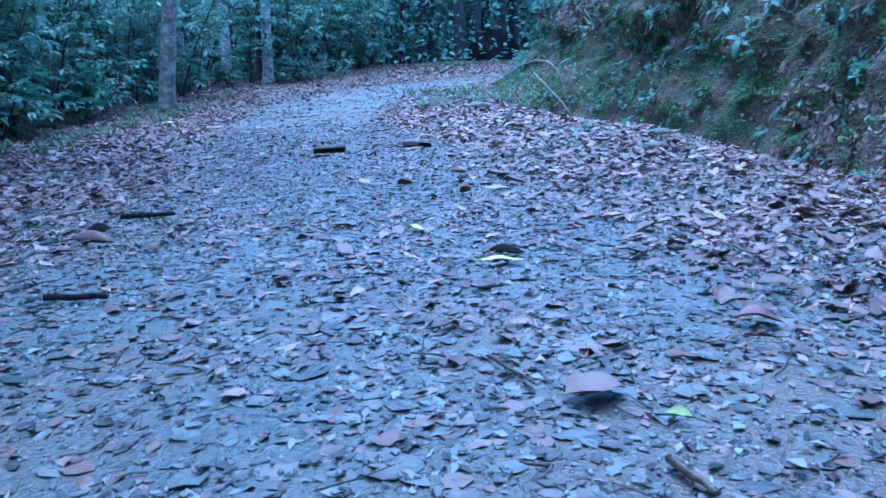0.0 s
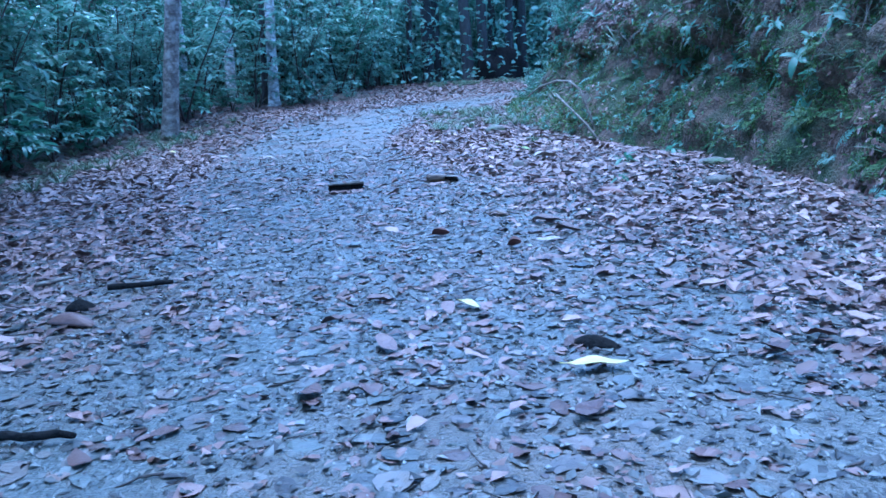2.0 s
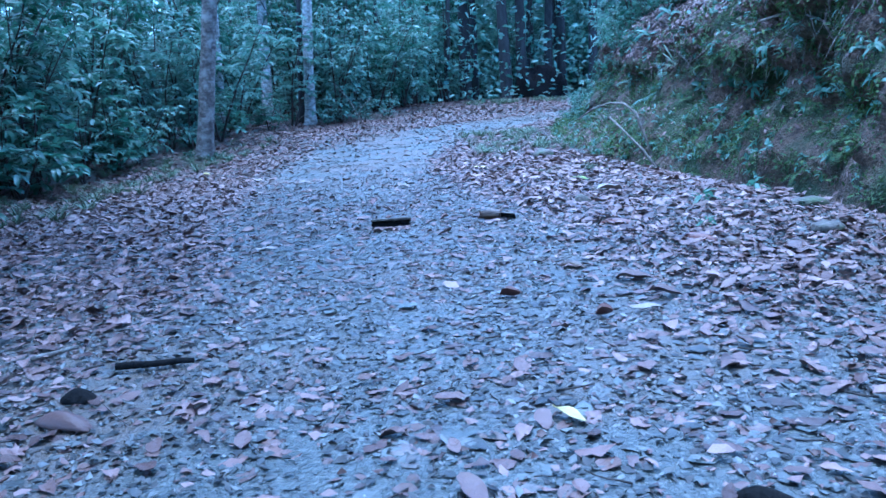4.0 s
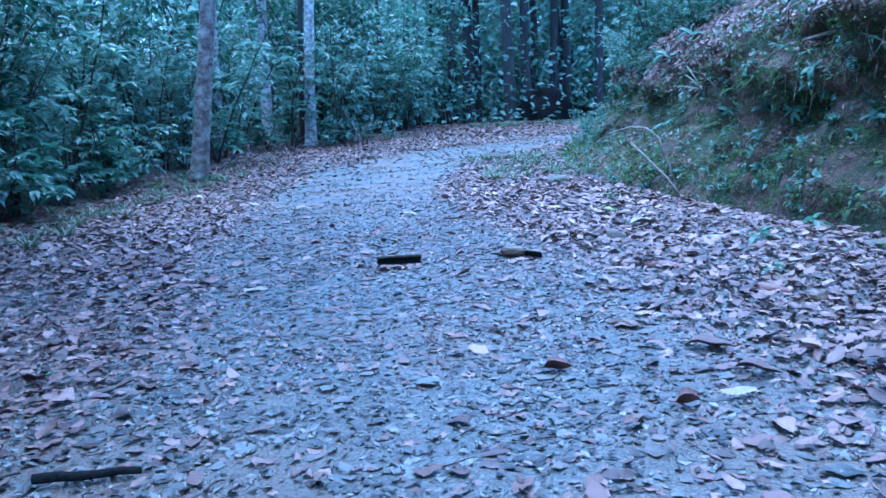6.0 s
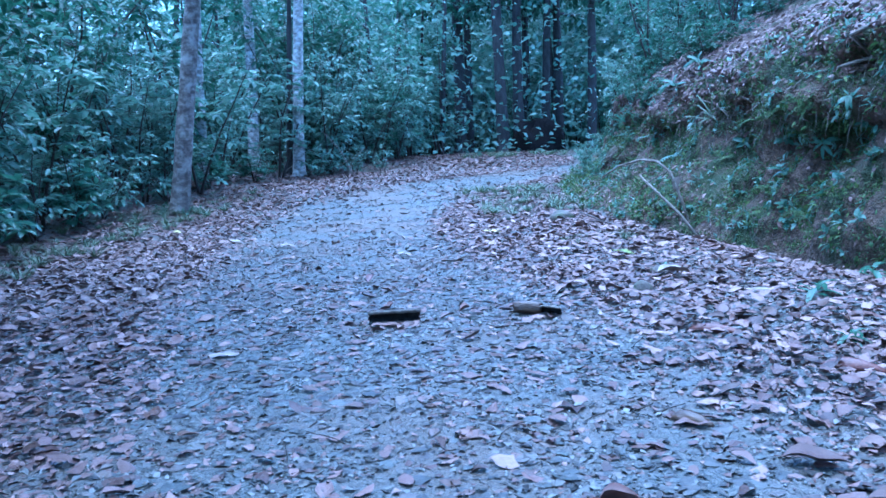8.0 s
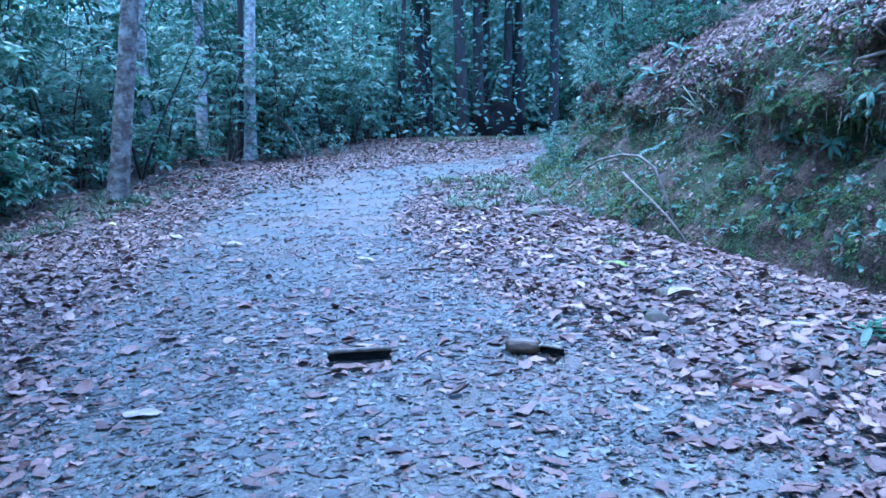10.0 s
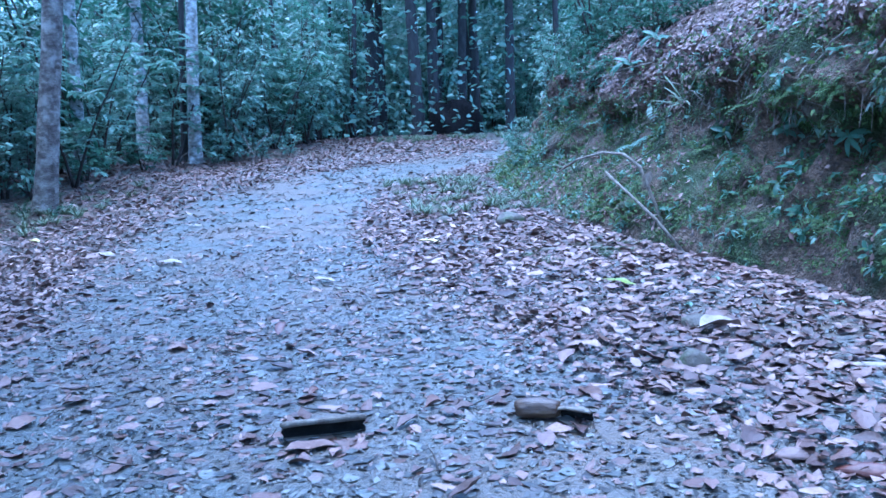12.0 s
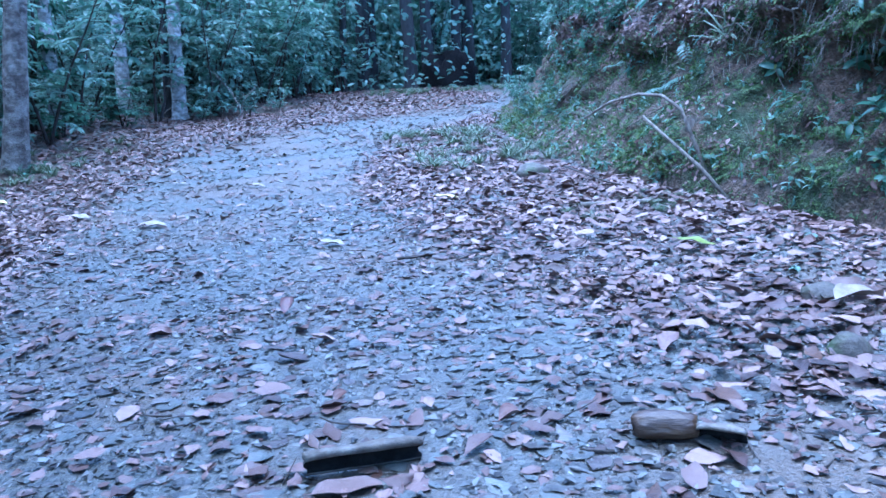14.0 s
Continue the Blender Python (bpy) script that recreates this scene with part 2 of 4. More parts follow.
def land(x, y):
    x, y = np.asarray(x, float), np.asarray(y, float)
    z = 0.228 + np.clip(y - 18, 0, 32) * 0.045
    z = z + 0.035 * ripple(x, y, 3.5) * np.clip((np.abs(x + 1) - 1) / 4, 0.15, 1) + 0.008 * ripple(x, y, 0.5)
    z = z + 0.045 * np.clip(x + 0.6, -2.2, 1.6) * np.clip((y - 6) / 3, 0, 1) * np.clip((28 - y) / 6, 0, 1)
    d = (x - lip(y)) / np.maximum(foot(y) - lip(y), 0.3)
    ditch = np.clip(d * 2, 0, 1) * np.clip((foot(y) - lip(y) - 0.25) / 0.7, 0, 1)
    z = z - 0.22 * ditch * (y < 34) + 0.05 * np.exp(-((x - lip(y) + 0.5) / 0.5) ** 2) * (y < 34)
    z = z + 0.18 * np.clip((wood(y) + 0.8 - x) / 2.0, 0, 1) * (y < 45)
    return z


def graded(lo, hi, a, b, step, ratio=1.35):
    mid = list(np.arange(a, b + 1e-6, step))
    s, v, up = step, b, []
    while v < hi:
        s *= ratio
        v += s
        up.append(v)
    s, v, dn = step, a, []
    while v > lo:
        s *= ratio
        v -= s
        dn.append(v)
    return np.array(dn[::-1] + mid + up)


def sheet(xs, ys, zf):
    X, Y = np.meshgrid(xs, ys)
    v = np.stack([X, Y, zf(X, Y)], -1).reshape(-1, 3)
    w = len(xs)
    i = (np.arange(len(ys) - 1)[:, None] * w + np.arange(w - 1)[None]).ravel()
    return v, np.stack([i, i + 1, i + w + 1, i + w], 1)


gv, gf = sheet(graded(-600, 600, -9, 5, 0.12), graded(-500, 900, 0, 34, 0.12), land)
ground = tagged(new("ground", raw_mesh("ground", gv, gf, GRAVEL, True)), "damp grey gravel forest road strewn with leaf crumbs", "ground", kind="structure")

# ---- the cut bank ----
S_NEAR = [(-0.15, -0.4), (0, -0.05), (0.08, 0.4), (0.12, 0.9), (0.18, 1.4), (0.28, 1.9), (0.42, 2.4), (0.72, 2.8), (1.4, 3.2), (2.8, 4.0), (5, 5.2), (9, 6.8), (18, 9), (45, 12)]
S_FAR = [(-0.2, -0.4), (0, -0.02), (0.4, 0.2), (0.9, 0.5), (1.3, 0.85), (1.5, 1.3), (1.6, 1.8), (1.75, 2.3), (2.15, 2.75), (3.2, 3.3), (5.2, 4.3), (9.5, 6.2), (18.5, 8.4), (45, 11.6)]


def smooth_profile(s, n):
    s = np.array(s)
    t = np.linspace(0, 1, len(s))
    q = np.concatenate([np.linspace(0, 0.72, n), np.linspace(0.72, 1, n // 5)[1:]])
    return np.stack([np.interp(q, t, s[:, 0]), np.interp(q, t, s[:, 1])], 1)


P_NEAR, P_FAR = smooth_profile(S_NEAR, 60), smooth_profile(S_FAR, 60)


def bank_point(y, k):
    """A point of the bank's face: y along its foot, k from 0 at the foot upwards (1 at the far hilltop)."""
    y, k = np.asarray(y, float), np.asarray(k, float)
    q = k * (len(P_NEAR) - 1)
    idx = np.arange(len(P_NEAR))
    f = np.clip((y - 14.5) / 5, 0, 1)
    d = (1 - f) * np.interp(q, idx, P_NEAR[:, 0]) + f * np.interp(q, idx, P_FAR[:, 0])
    h = (1 - f) * np.interp(q, idx, P_NEAR[:, 1]) + f * np.interp(q, idx, P_FAR[:, 1])
    a = -np.clip((y - 20) / 25, 0, 1) * 0.75
    x, yy = foot(y) + d * np.cos(a), y + d * np.sin(a)
    lump = 0.28 * ripple(yy * 1.7, h * 1.0, 1.0) + 0.15 * ripple(yy * 1.4 + 5, h * 0.9, 0.36) + 0.07 * ripple(yy + 9, h, 0.15)
    lump = lump * np.clip(h + 0.35, 0, 1)
    lump = lump + 0.3 * np.exp(-((h - 0.95) / 0.5) ** 2) * np.clip((yy - 9.5) / 2, 0, 1) * np.clip((17 - yy) / 1.5, 0, 1) * (0.7 + 0.4 * ripple(yy, h, 0.8))
    for yc, hc, r, d in [(13.4, 1.15, 0.45, 0.4), (14.9, 0.9, 0.5, 0.5), (12.1, 1.5, 0.5, 0.45), (16.3, 1.2, 0.45, 0.4), (13.9, 2.2, 0.35, 0.45), (15.6, 1.9, 0.3, 0.3), (11.0, 0.9, 0.6, 0.4), (9.3, 1.3, 0.6, 0.45), (12.84, 2.15, 0.24, 0.55), (16.9, 1.0, 0.3, 0.4), (12.2, 0.85, 0.35, 0.35), (10.0, 1.9, 0.4, 0.35)]:
        lump = lump + d * np.exp(-((yy - yc) / r) ** 2 - ((h - hc) / (0.8 * r)) ** 2)
    lump = lump - 0.75 * np.exp(-((h - 0.1) / 0.55) ** 2) * np.exp(-((yy - 5.4) / 1.1) ** 2)
    z = h + 0.24 + np.clip(y - 18, 0, 32) * 0.045
    return np.stack([x + lump, yy, z + 0.25 * lump], -1)


ys = graded(-40, 58, -4, 34, 0.11)
K, Yb = np.meshgrid(np.linspace(0, 1, len(P_NEAR)), ys)
bv = bank_point(Yb, K).reshape(-1, 3)
w = len(P_NEAR)
i = (np.arange(len(ys) - 1)[:, None] * w + np.arange(w - 1)[None]).ravel()
bank = tagged(new("bank", raw_mesh("bank", bv, np.stack([i, i + w, i + w + 1, i + 1], 1), SOIL, True)), "steep cut earth bank with moss and bare brown soil", "earth bank", kind="structure")


# ---- trees ----
def tree(name, label, group, base, height, radius, bark, leaf, lean=(0, 0), crown=(0.45, 2.6), leaves=900, leaf_size=0.3, seed=1, sides=12, flare=1.5):
    rng = np.random.default_rng(seed)
    x, y = base
    t = base_empty(name, label, "tree", group)
    t.location = (x, y, float(land(x, y)) - 0.05)
    n = 20
    hs = np.linspace(0, 1, n) ** 1.8
    line = np.stack([lean[0] * hs * height + 0.02 * height * np.sin(hs * 5 + seed) * hs * 0.5, lean[1] * hs * height, hs * height], 1)
    rad = radius * (1 - 0.6 * hs) * (1 + (flare - 1) * np.exp(-hs * height / 0.2))
    v, f = tube(line, rad, sides, 0.035, rng)
    part("trunk", raw_mesh("trunk", v, f, bark, True), t)
    tips = []
    for i in range(7):
        s = rng.uniform(crown[0], 0.97)
        j = s * height
        p = np.array([np.interp(j, line[:, 2], line[:, 0]), np.interp(j, line[:, 2], line[:, 1]), j])
        a = i * 2.4 + rng.uniform(-0.4, 0.4)
        d = np.array([math.cos(a), math.sin(a), rng.uniform(0.2, 0.8)])
        c = bend(p, d, crown[1] * rng.uniform(0.7, 1.2), 5, 0.15, 0.0, rng)
        r0 = float(np.interp(j, line[:, 2], rad)) * 0.45
        v, f = tube(c, np.linspace(r0, r0 * 0.2, 6), 6, 0, rng)
        part("limb", raw_mesh("limb", v, f, bark, True), t)
        tips += list(c[2:])
    tips = np.array(tips)
    pick = tips[rng.integers(0, len(tips), leaves)]
    pos = pick + rng.normal(0, 0.45, (leaves, 3)) * np.array([1, 1, 0.6])
    way = unit(pos - pick + rng.normal(0, 0.3, (leaves, 3)) - np.array([0, 0, 0.25]))
    nor = unit(rng.normal(0, 0.45, (leaves, 3)) + np.array([0, 0, 1]))
    v, f = blades(pos, way, nor, leaf_size * rng.uniform(0.6, 1.3, leaves), leaf_size * 0.42, 0.25)
    part("crown", raw_mesh("crown", v, f, leaf), t)
    return t


def shrub(name, label, category, group, height, spread, stems, leaf, per_stem=34, leaf_len=0.16, ratio=0.4, seed=1, bark=None, low=0.15, lift=1.0):
    """A many-stemmed bush or slender sapling, its leaves set in sprays along side shoots."""
    rng = np.random.default_rng(seed)
    t = base_empty(name, label, category, group)
    pos, way = [], []
    for i in range(stems):
        wood_bits = []
        a = rng.uniform(0, 6.28)
        d = np.array([math.cos(a) * spread, math.sin(a) * spread, lift * height])
        c = bend((rng.normal(0, 0.06), rng.normal(0, 0.06), -0.05), d, height * rng.uniform(0.65, 1.1), 8, 0.09, 0.02, rng)
        wood_bits.append(tube(c, np.linspace(0.011 + 0.006 * height, 0.004, 9), 5, 0, rng))
        for _ in range(max(3, per_stem // 6)):
            s = rng.uniform(low, 1.0) * 8
            p = np.array([np.interp(s, range(9), c[:, q]) for q in range(3)])
            b = rng.uniform(0, 6.28)
            e = bend(p, (math.cos(b), math.sin(b), rng.uniform(-0.1, 0.6)), rng.uniform(0.3, 0.65) * min(1.2, 0.45 + 0.25 * height), 4, 0.15, 0.06, rng)
            wood_bits.append(tube(e, np.linspace(0.006, 0.002, 5), 4, 0, rng))
            for q in range(6):
                u = rng.uniform(0.25, 1.0) * 4
                g = np.array([np.interp(u, range(5), e[:, r]) for r in range(3)])
                pos.append(g)
                ax = unit(e[-1] - e[0])
                sd = np.array([-ax[1], ax[0], 0]) * (1 if q % 2 else -1)
                way.append(ax * 0.6 + sd * rng.uniform(0.4, 1.0) + rng.normal(0, 0.2, 3) - np.array([0, 0, 0.15]))
        v, f = join(wood_bits)
        part("stem", raw_mesh("stem", v, f, bark or TWIG_DARK), t)
    n = len(pos)
    nor = unit(rng.normal(0, 0.35, (n, 3)) + np.array([0, 0, 1]))
    ln = leaf_len * rng.uniform(0.6, 1.25, n)
    v, f = blades(pos, way, nor, ln, ln * ratio, rng.uniform(0.05, 0.5, n), 0.18)
    part("foliage", raw_mesh("foliage", v, f, leaf), t)
    return t


def whorled(name, label, category, group, height, stems, leaf, leaf_len, seed, bark=None):
    """A lanky young tree whose long leaves stand in whorls at the ends of its shoots."""
    rng = np.random.default_rng(seed)
    t = base_empty(name, label, category, group)
    pos, way, nor = [], [], []
    for i in range(stems):
        a = rng.uniform(0, 6.28)
        c = bend((rng.normal(0, 0.05), rng.normal(0, 0.05), -0.05), (0.25 * math.cos(a), 0.25 * math.sin(a), 1), height * rng.uniform(0.75, 1.1), 9, 0.08, 0.0, rng)
        bits = [tube(c, np.linspace(0.012 + 0.007 * height, 0.006, 10), 6, 0, rng)]
        for q in range(int(6 * height)):
            s = 9 * rng.uniform(0.16, 1.0)
            p = np.array([np.interp(s, range(10), c[:, r]) for r in range(3)])
            b = q * 2.4 + rng.uniform(-0.5, 0.5)
            e = bend(p, (math.cos(b), math.sin(b), rng.uniform(0.0, 0.5)), rng.uniform(0.25, 1.0) * (1.15 - 0.06 * s), 5, 0.14, 0.03, rng)
            bits.append(tube(e, np.linspace(0.008, 0.003, 6), 4, 0, rng))
            for tip, many in ((e[-1], 8), (e[3], 4)):
                d = unit(e[-1] - e[-2])
                for w in range(many):
                    g = w * 2 * math.pi / many + rng.uniform(-0.3, 0.3)
                    out = np.array([math.cos(g), math.sin(g), 0.0]) + d * 0.5 + rng.normal(0, 0.15, 3)
                    pos.append(tip), way.append(out), nor.append(unit(np.array([0, 0, 1.0]) + rng.normal(0, 0.2, 3)))
        v, f = join(bits)
        part("stem", raw_mesh("stem", v, f, bark or TWIG_DARK), t)
    n = len(pos)
    ln = leaf_len * rng.uniform(0.6, 1.2, n)
    v, f = blades(pos, way, nor, ln, ln * 0.38, rng.uniform(0.05, 0.45, n), 0.2, 3)
    part("foliage", raw_mesh("foliage", v, f, leaf), t)
    return t


def put(ob, x, y, size=1.0, turn=None, rng=RNG, z=None):
    a = rng.uniform(0, 360) if turn is None else turn
    m = pose(x, y, float(land(x, y)) if z is None else z, rng.uniform(-4, 4), rng.uniform(-4, 4), a)
    c = copy_thing(ob, m)
    c.scale = (size, size, size * rng.uniform(0.9, 1.1))
    return c


# the trunks beside the road
tree("tree", "grey lichened tree trunk leaning at the road's edge", "", (-7.7, 22.9), 13, 0.225, BARK_GREY, LEAF, (0.15, 0), seed=3, flare=1.35)
tree("tree", "slim pale trunk close behind the leaning tree", "", (-9.4, 30.0), 13, 0.19, BARK_PALE, LEAF, (0.03, 0), seed=4)
tree("tree", "pale whitish straight tree trunk beside the road", "", (-7.1, 34.2), 16, 0.23, BARK_PALE, LEAF, (0.045, 0), seed=5)
tree("tree", "dark slender trunk next to the pale tree", "", (-7.55, 34.6), 15, 0.12, BARK_DARK, LEAF, (0.045, 0), seed=6)
tree("tree", "pale trunk half hidden by broad-leaved shrubs", "", (-9.15, 35.5), 15, 0.24, BARK_PALE, LEAF, (0.02, 0), seed=7)
for k, (x, y, r) in enumerate([(-1.0, 54, 0.42), (-0.45, 56, 0.3), (1.5, 51, 0.38), (2.55, 52.5, 0.36), (4.3, 54, 0.3), (5.4, 56, 0.34), (3.6, 60, 0.3), (6.8, 52, 0.3)]):
    tree("tree", "tall dark forest trunk beyond the bend", "dark trunks beyond the bend", (x, y), 20, r, BARK_DARK, LEAF_DARK, (0.02 * math.sin(k * 2.1), 0), (0.4, 4.0), 1400, 0.5, 20 + k, 9)

forest_tree = tree("tree", "slender dark-barked forest tree with thin crown", "forest trees", (-16, 30), 14, 0.16, BARK_DARK, LEAF, (0.02, 0), (0.35, 2.6), 800, 0.34, 41, 7)
forest_tree2 = tree("tree", "thin dark-barked tree with a ragged crown", "forest trees", (-13, 45), 12, 0.13, BARK_DARK, LEAF_DARK, (-0.03, 0.02), (0.3, 2.8), 800, 0.34, 42, 7)
for _ in range(110):
    x, y = RNG.uniform(-45, 26), RNG.uniform(14, 90)
    if x > wood(y) - 3 and y < 58:
        continue
    put(RNG.choice([forest_tree, forest_tree2]), x, y, RNG.uniform(0.7, 1.3))

# unseen trees, added beside and behind the camera to darken the near road
shade_tree = tree("tree", "unseen broad-crowned tree added to shade the road's edge", "overhanging trees", (-10.5, 6), 11, 0.2, BARK_DARK, LEAF, (0.08, 0), (0.4, 4.2), 2600, 0.4, 43, 8)
for x, y in [(-6.3, -1.5), (-6.0, 3.2), (-6.6, 7.6), (-6.8, 11.4), (-2.5, -9), (2.4, -11), (-6.5, -7), (-8.4, -3), (-8.2, 2.5), (-8.6, 6.5), (-11, -3), (-9.8, 1.5), (-12, 9.5), (-10.6, 12.5), (-13.5, 4), (-14, 15)]:
    put(shade_tree, x, y, RNG.uniform(0.85, 1.1))

# shrubs and saplings of the wood
bush = shrub("bush", "broad-leaved glossy green forest shrub", "bush", "roadside shrubs", 1.6, 0.8, 4, LEAF, 90, 0.2, 0.38, 51)
bush2 = shrub("bush", "pale green broad-leaved shrub at the wood's edge", "bush", "roadside shrubs", 2.0, 1.0, 4, LEAF_PALE, 100, 0.22, 0.34, 52)
bush3 = shrub("bush", "dark green low forest shrub", "bush", "roadside shrubs", 1.2, 0.9, 4, LEAF_DARK, 96, 0.15, 0.45, 53)
sapling = shrub("sapling", "slender sapling with drooping broad leaves", "sapling", "forest saplings", 5.0, 0.6, 3, LEAF, 260, 0.26, 0.36, 54, low=0.12)
sapling2 = shrub("sapling", "slender sapling with pale leaves", "sapling", "forest saplings", 4.2, 0.5, 3, LEAF_PALE, 220, 0.24, 0.36, 55, low=0.12)
sapling3 = shrub("sapling", "dark leafy sapling of the understorey", "sapling", "forest saplings", 6.5, 0.8, 4, LEAF_DARK, 260, 0.3, 0.4, 56, low=0.08)
for k, ob in enumerate([bush, bush2, bush3, sapling, sapling2, sapling3]):
    ob.location = (-10.5 - 0.4 * k, 13 + 3.1 * k, float(land(-10.5 - 0.4 * k, 13 + 3.1 * k)))
for _ in range(120):
    y = RNG.uniform(8, 48)
    x = wood(y) - abs(RNG.normal(0, 2.2)) - 1.1
    if y > 42.5 and x > -2.6:
        continue
    put([bush, bush2, bush3, bush3][RNG.integers(0, 4)], x, y, RNG.uniform(0.5, 1.0) * (0.6 if 23 < y < 37 else 1.0))
for _ in range(120):
    y = RNG.uniform(9, 52)
    x = wood(y) - 1.2 - abs(RNG.normal(0, 4))
    if y > 42.5 and x > -2.6:
        continue
    if abs(x / (y + 3) + 0.25) < 0.018 and y < 36 or abs(x + 7.9) < 1.2 and 20 < y < 24:
        continue
    put([sapling, sapling2, sapling2, sapling3][RNG.integers(0, 4)], x, y, RNG.uniform(0.7, 1.3))
# mostly pale saplings out here, their colour imitating the hazy brightness of distance
for _ in range(190):
    x, y = RNG.uniform(-22, 24), RNG.uniform(47, 64)
    if y < 48.5 + 0.2 * abs(x) or -2 < x < 9 and y < 57:
        continue
    put([sapling, sapling2, sapling2, bush, bush, bush2][RNG.integers(0, 6)], x, y, RNG.uniform(0.9, 1.8))

for x, y, size in [(-5.9, 34.6, 0.75), (-5.1, 35.3, 0.6), (-6.4, 33.9, 0.5), (-4.2, 36.3, 0.55), (-8.6, 24.5, 0.8), (-8.9, 21.6, 0.9), (-8.7, 18.2, 1.0), (-8.5, 15.6, 1.1)]:
    put(bush2, x, y, size)

# pale saplings favoured again, to paint in the light haze behind the trunks
for _ in range(60):
    y = RNG.uniform(39, 58)
    x = RNG.uniform(-18, -3.5)
    put([sapling, sapling2, sapling2, sapling2][RNG.integers(0, 4)], x, y, RNG.uniform(0.9, 1.6))

for x, y, size in [(-6.1, 35.0, 1.15), (-9.3, 27.5, 1.0), (-8.9, 25.2, 0.85), (-10.0, 22.0, 1.0), (-9.4, 17.5, 0.95)]:
    put(sapling2, x, y, size)
for x, y in [(-7.35, 22.55), (-7.95, 22.5), (-8.1, 22.9), (-7.3, 23.1)]:
    put(bush3, x, y, RNG.uniform(0.2, 0.3))

# lanky trees with whorled leaves between the trunks
lanky = whorled("sapling", "lanky young tree with pale whorled leaves", "sapling", "whorled saplings", 4.2, 2, LEAF_PALE, 0.3, 57)
lanky2 = whorled("sapling", "low young tree with long drooping whorled leaves", "sapling", "whorled saplings", 2.3, 3, LEAF, 0.3, 58)
lanky.location = (-8.4, 26.4, float(land(-8.4, 26.4)))
lanky2.location = (-8.6, 16.4, float(land(-8.6, 16.4)))
for x, y, size in [(-8.6, 29.5, 1.0), (-9.6, 33.0, 1.1), (-7.6, 33.2, 1.15), (-6.3, 36.4, 1.05), (-9.2, 24.6, 0.9), (-5.0, 38.6, 1.1), (-9.4, 19.8, 1.0), (-9.9, 14.6, 1.1), (-3.9, 41.5, 1.0)]:
    put(lanky, x, y, size)
for x, y, size in [(-8.8, 20.3, 0.9), (-9.0, 14.2, 1.0), (-8.5, 27.9, 0.75), (-8.1, 31.2, 0.7), (-9.9, 17.6, 1.2), (-6.5, 35.6, 0.6), (-8.9, 12.2, 1.0)]:
    put(lanky2, x, y, size)

# far woods that close the view; their pale leaf colour stands in for bright haze
n = 170000
X = np.where(RNG.uniform(0, 1, n) < 0.5, RNG.uniform(-75, 60, n), RNG.uniform(-22, 22, n))
Y = 60 + 26 * RNG.uniform(0, 1, n) ** 0.8 - 0.25 * np.clip(-X - 12, 0, 60)
pos = np.stack([X, Y, land(X, Y) + 16 * RNG.uniform(0, 1, n) ** 1.2], 1)
v, f = blades(pos, RNG.normal(0, 1, (n, 3)) * (1, 1, 0.5), RNG.normal(0, 0.6, (n, 3)) + (0, -0.5, 1), RNG.uniform(0.35, 0.8, n), RNG.uniform(0.18, 0.4, n), 0.25, rows=1)
tagged(new("far_woods", raw_mesh("far_woods", v, f, LEAF_PALE)), "mass of distant forest foliage, coloured pale for haze", "foliage", kind="stuff")
n = 20000
Y = RNG.uniform(6, 60, n)
X = wood(Y) - 7 - 30 * RNG.uniform(0, 1, n)
pos = np.stack([X, Y, land(X, Y) + 9 * RNG.uniform(0, 1, n) ** 1.3], 1)
v, f = blades(pos, RNG.normal(0, 1, (n, 3)) * (1, 1, 0.5), RNG.normal(0, 0.6, (n, 3)) + (0.5, 0, 1), RNG.uniform(0.25, 0.55, n), RNG.uniform(0.12, 0.28, n), 0.25)
# the understorey is coloured pale too, in place of haze between the trunks
tagged(new("understorey", raw_mesh("understorey", v, f, LEAF_PALE)), "tangled leaves of the deep understorey, coloured pale for haze", "foliage", kind="stuff")

# the dark earth mound among the far trunks
rng = np.random.default_rng(5)
u, q = np.meshgrid(np.linspace(0, 2 * math.pi, 33)[:-1], np.linspace(0, 1, 12))
rad = np.cos(q * math.pi / 2) ** 0.55
lump = 1 + 0.16 * np.sin(3 * u + 5 * q) + 0.1 * np.sin(7 * u + 9 * q) + 0.06 * np.sin(13 * u - 17 * q)
mv = np.stack([1.5 * rad * lump * np.cos(u), 0.9 * rad * lump * np.sin(u), 1.75 * np.sin(q * math.pi / 2) ** 0.7 * lump * 0.85 - 0.15], -1).reshape(-1, 3)
mf = [(r * 32 + c, r * 32 + (c + 1) % 32, (r + 1) * 32 + (c + 1) % 32, (r + 1) * 32 + c) for r in range(11) for c in range(32)]
mound = tagged(new("earth_mound", raw_mesh("earth_mound", mv * (0.95, 0.85, 1.1), mf, HOLLOW, True)), "dark root mound among the far trunks", "mound")
mound.location = (3.3, 50.5, float(land(3.3, 50.5)))


# ---- bank cover ----
def on_bank(y, k):
    p = bank_point(y, k)
    du = bank_point(np.asarray(y) + 0.08, k) - p
    dk = bank_point(y, np.asarray(k) + 0.012) - p
    return p, unit(np.cross(dk, du)) * np.where(np.cross(dk, du)[..., :1] > 0, -1, 1)


def patch(y, k, size=1.0, shift=0.0):
    return ripple(np.asarray(y) * 1.2 + shift, np.asarray(k) * 16 + shift, size)


def scatter(n, y0, y1, k0, k1, test=None):
    y, k = RNG.uniform(y0, y1, n), RNG.uniform(k0, k1, n)
    if test is not None:
        keep = test(y, k) > RNG.uniform(-0.6, 0.6, n)
        y, k = y[keep], k[keep]
    p, nn = on_bank(y, k)
    return p, nn


DOWN = np.array([0, 0, -1.0])
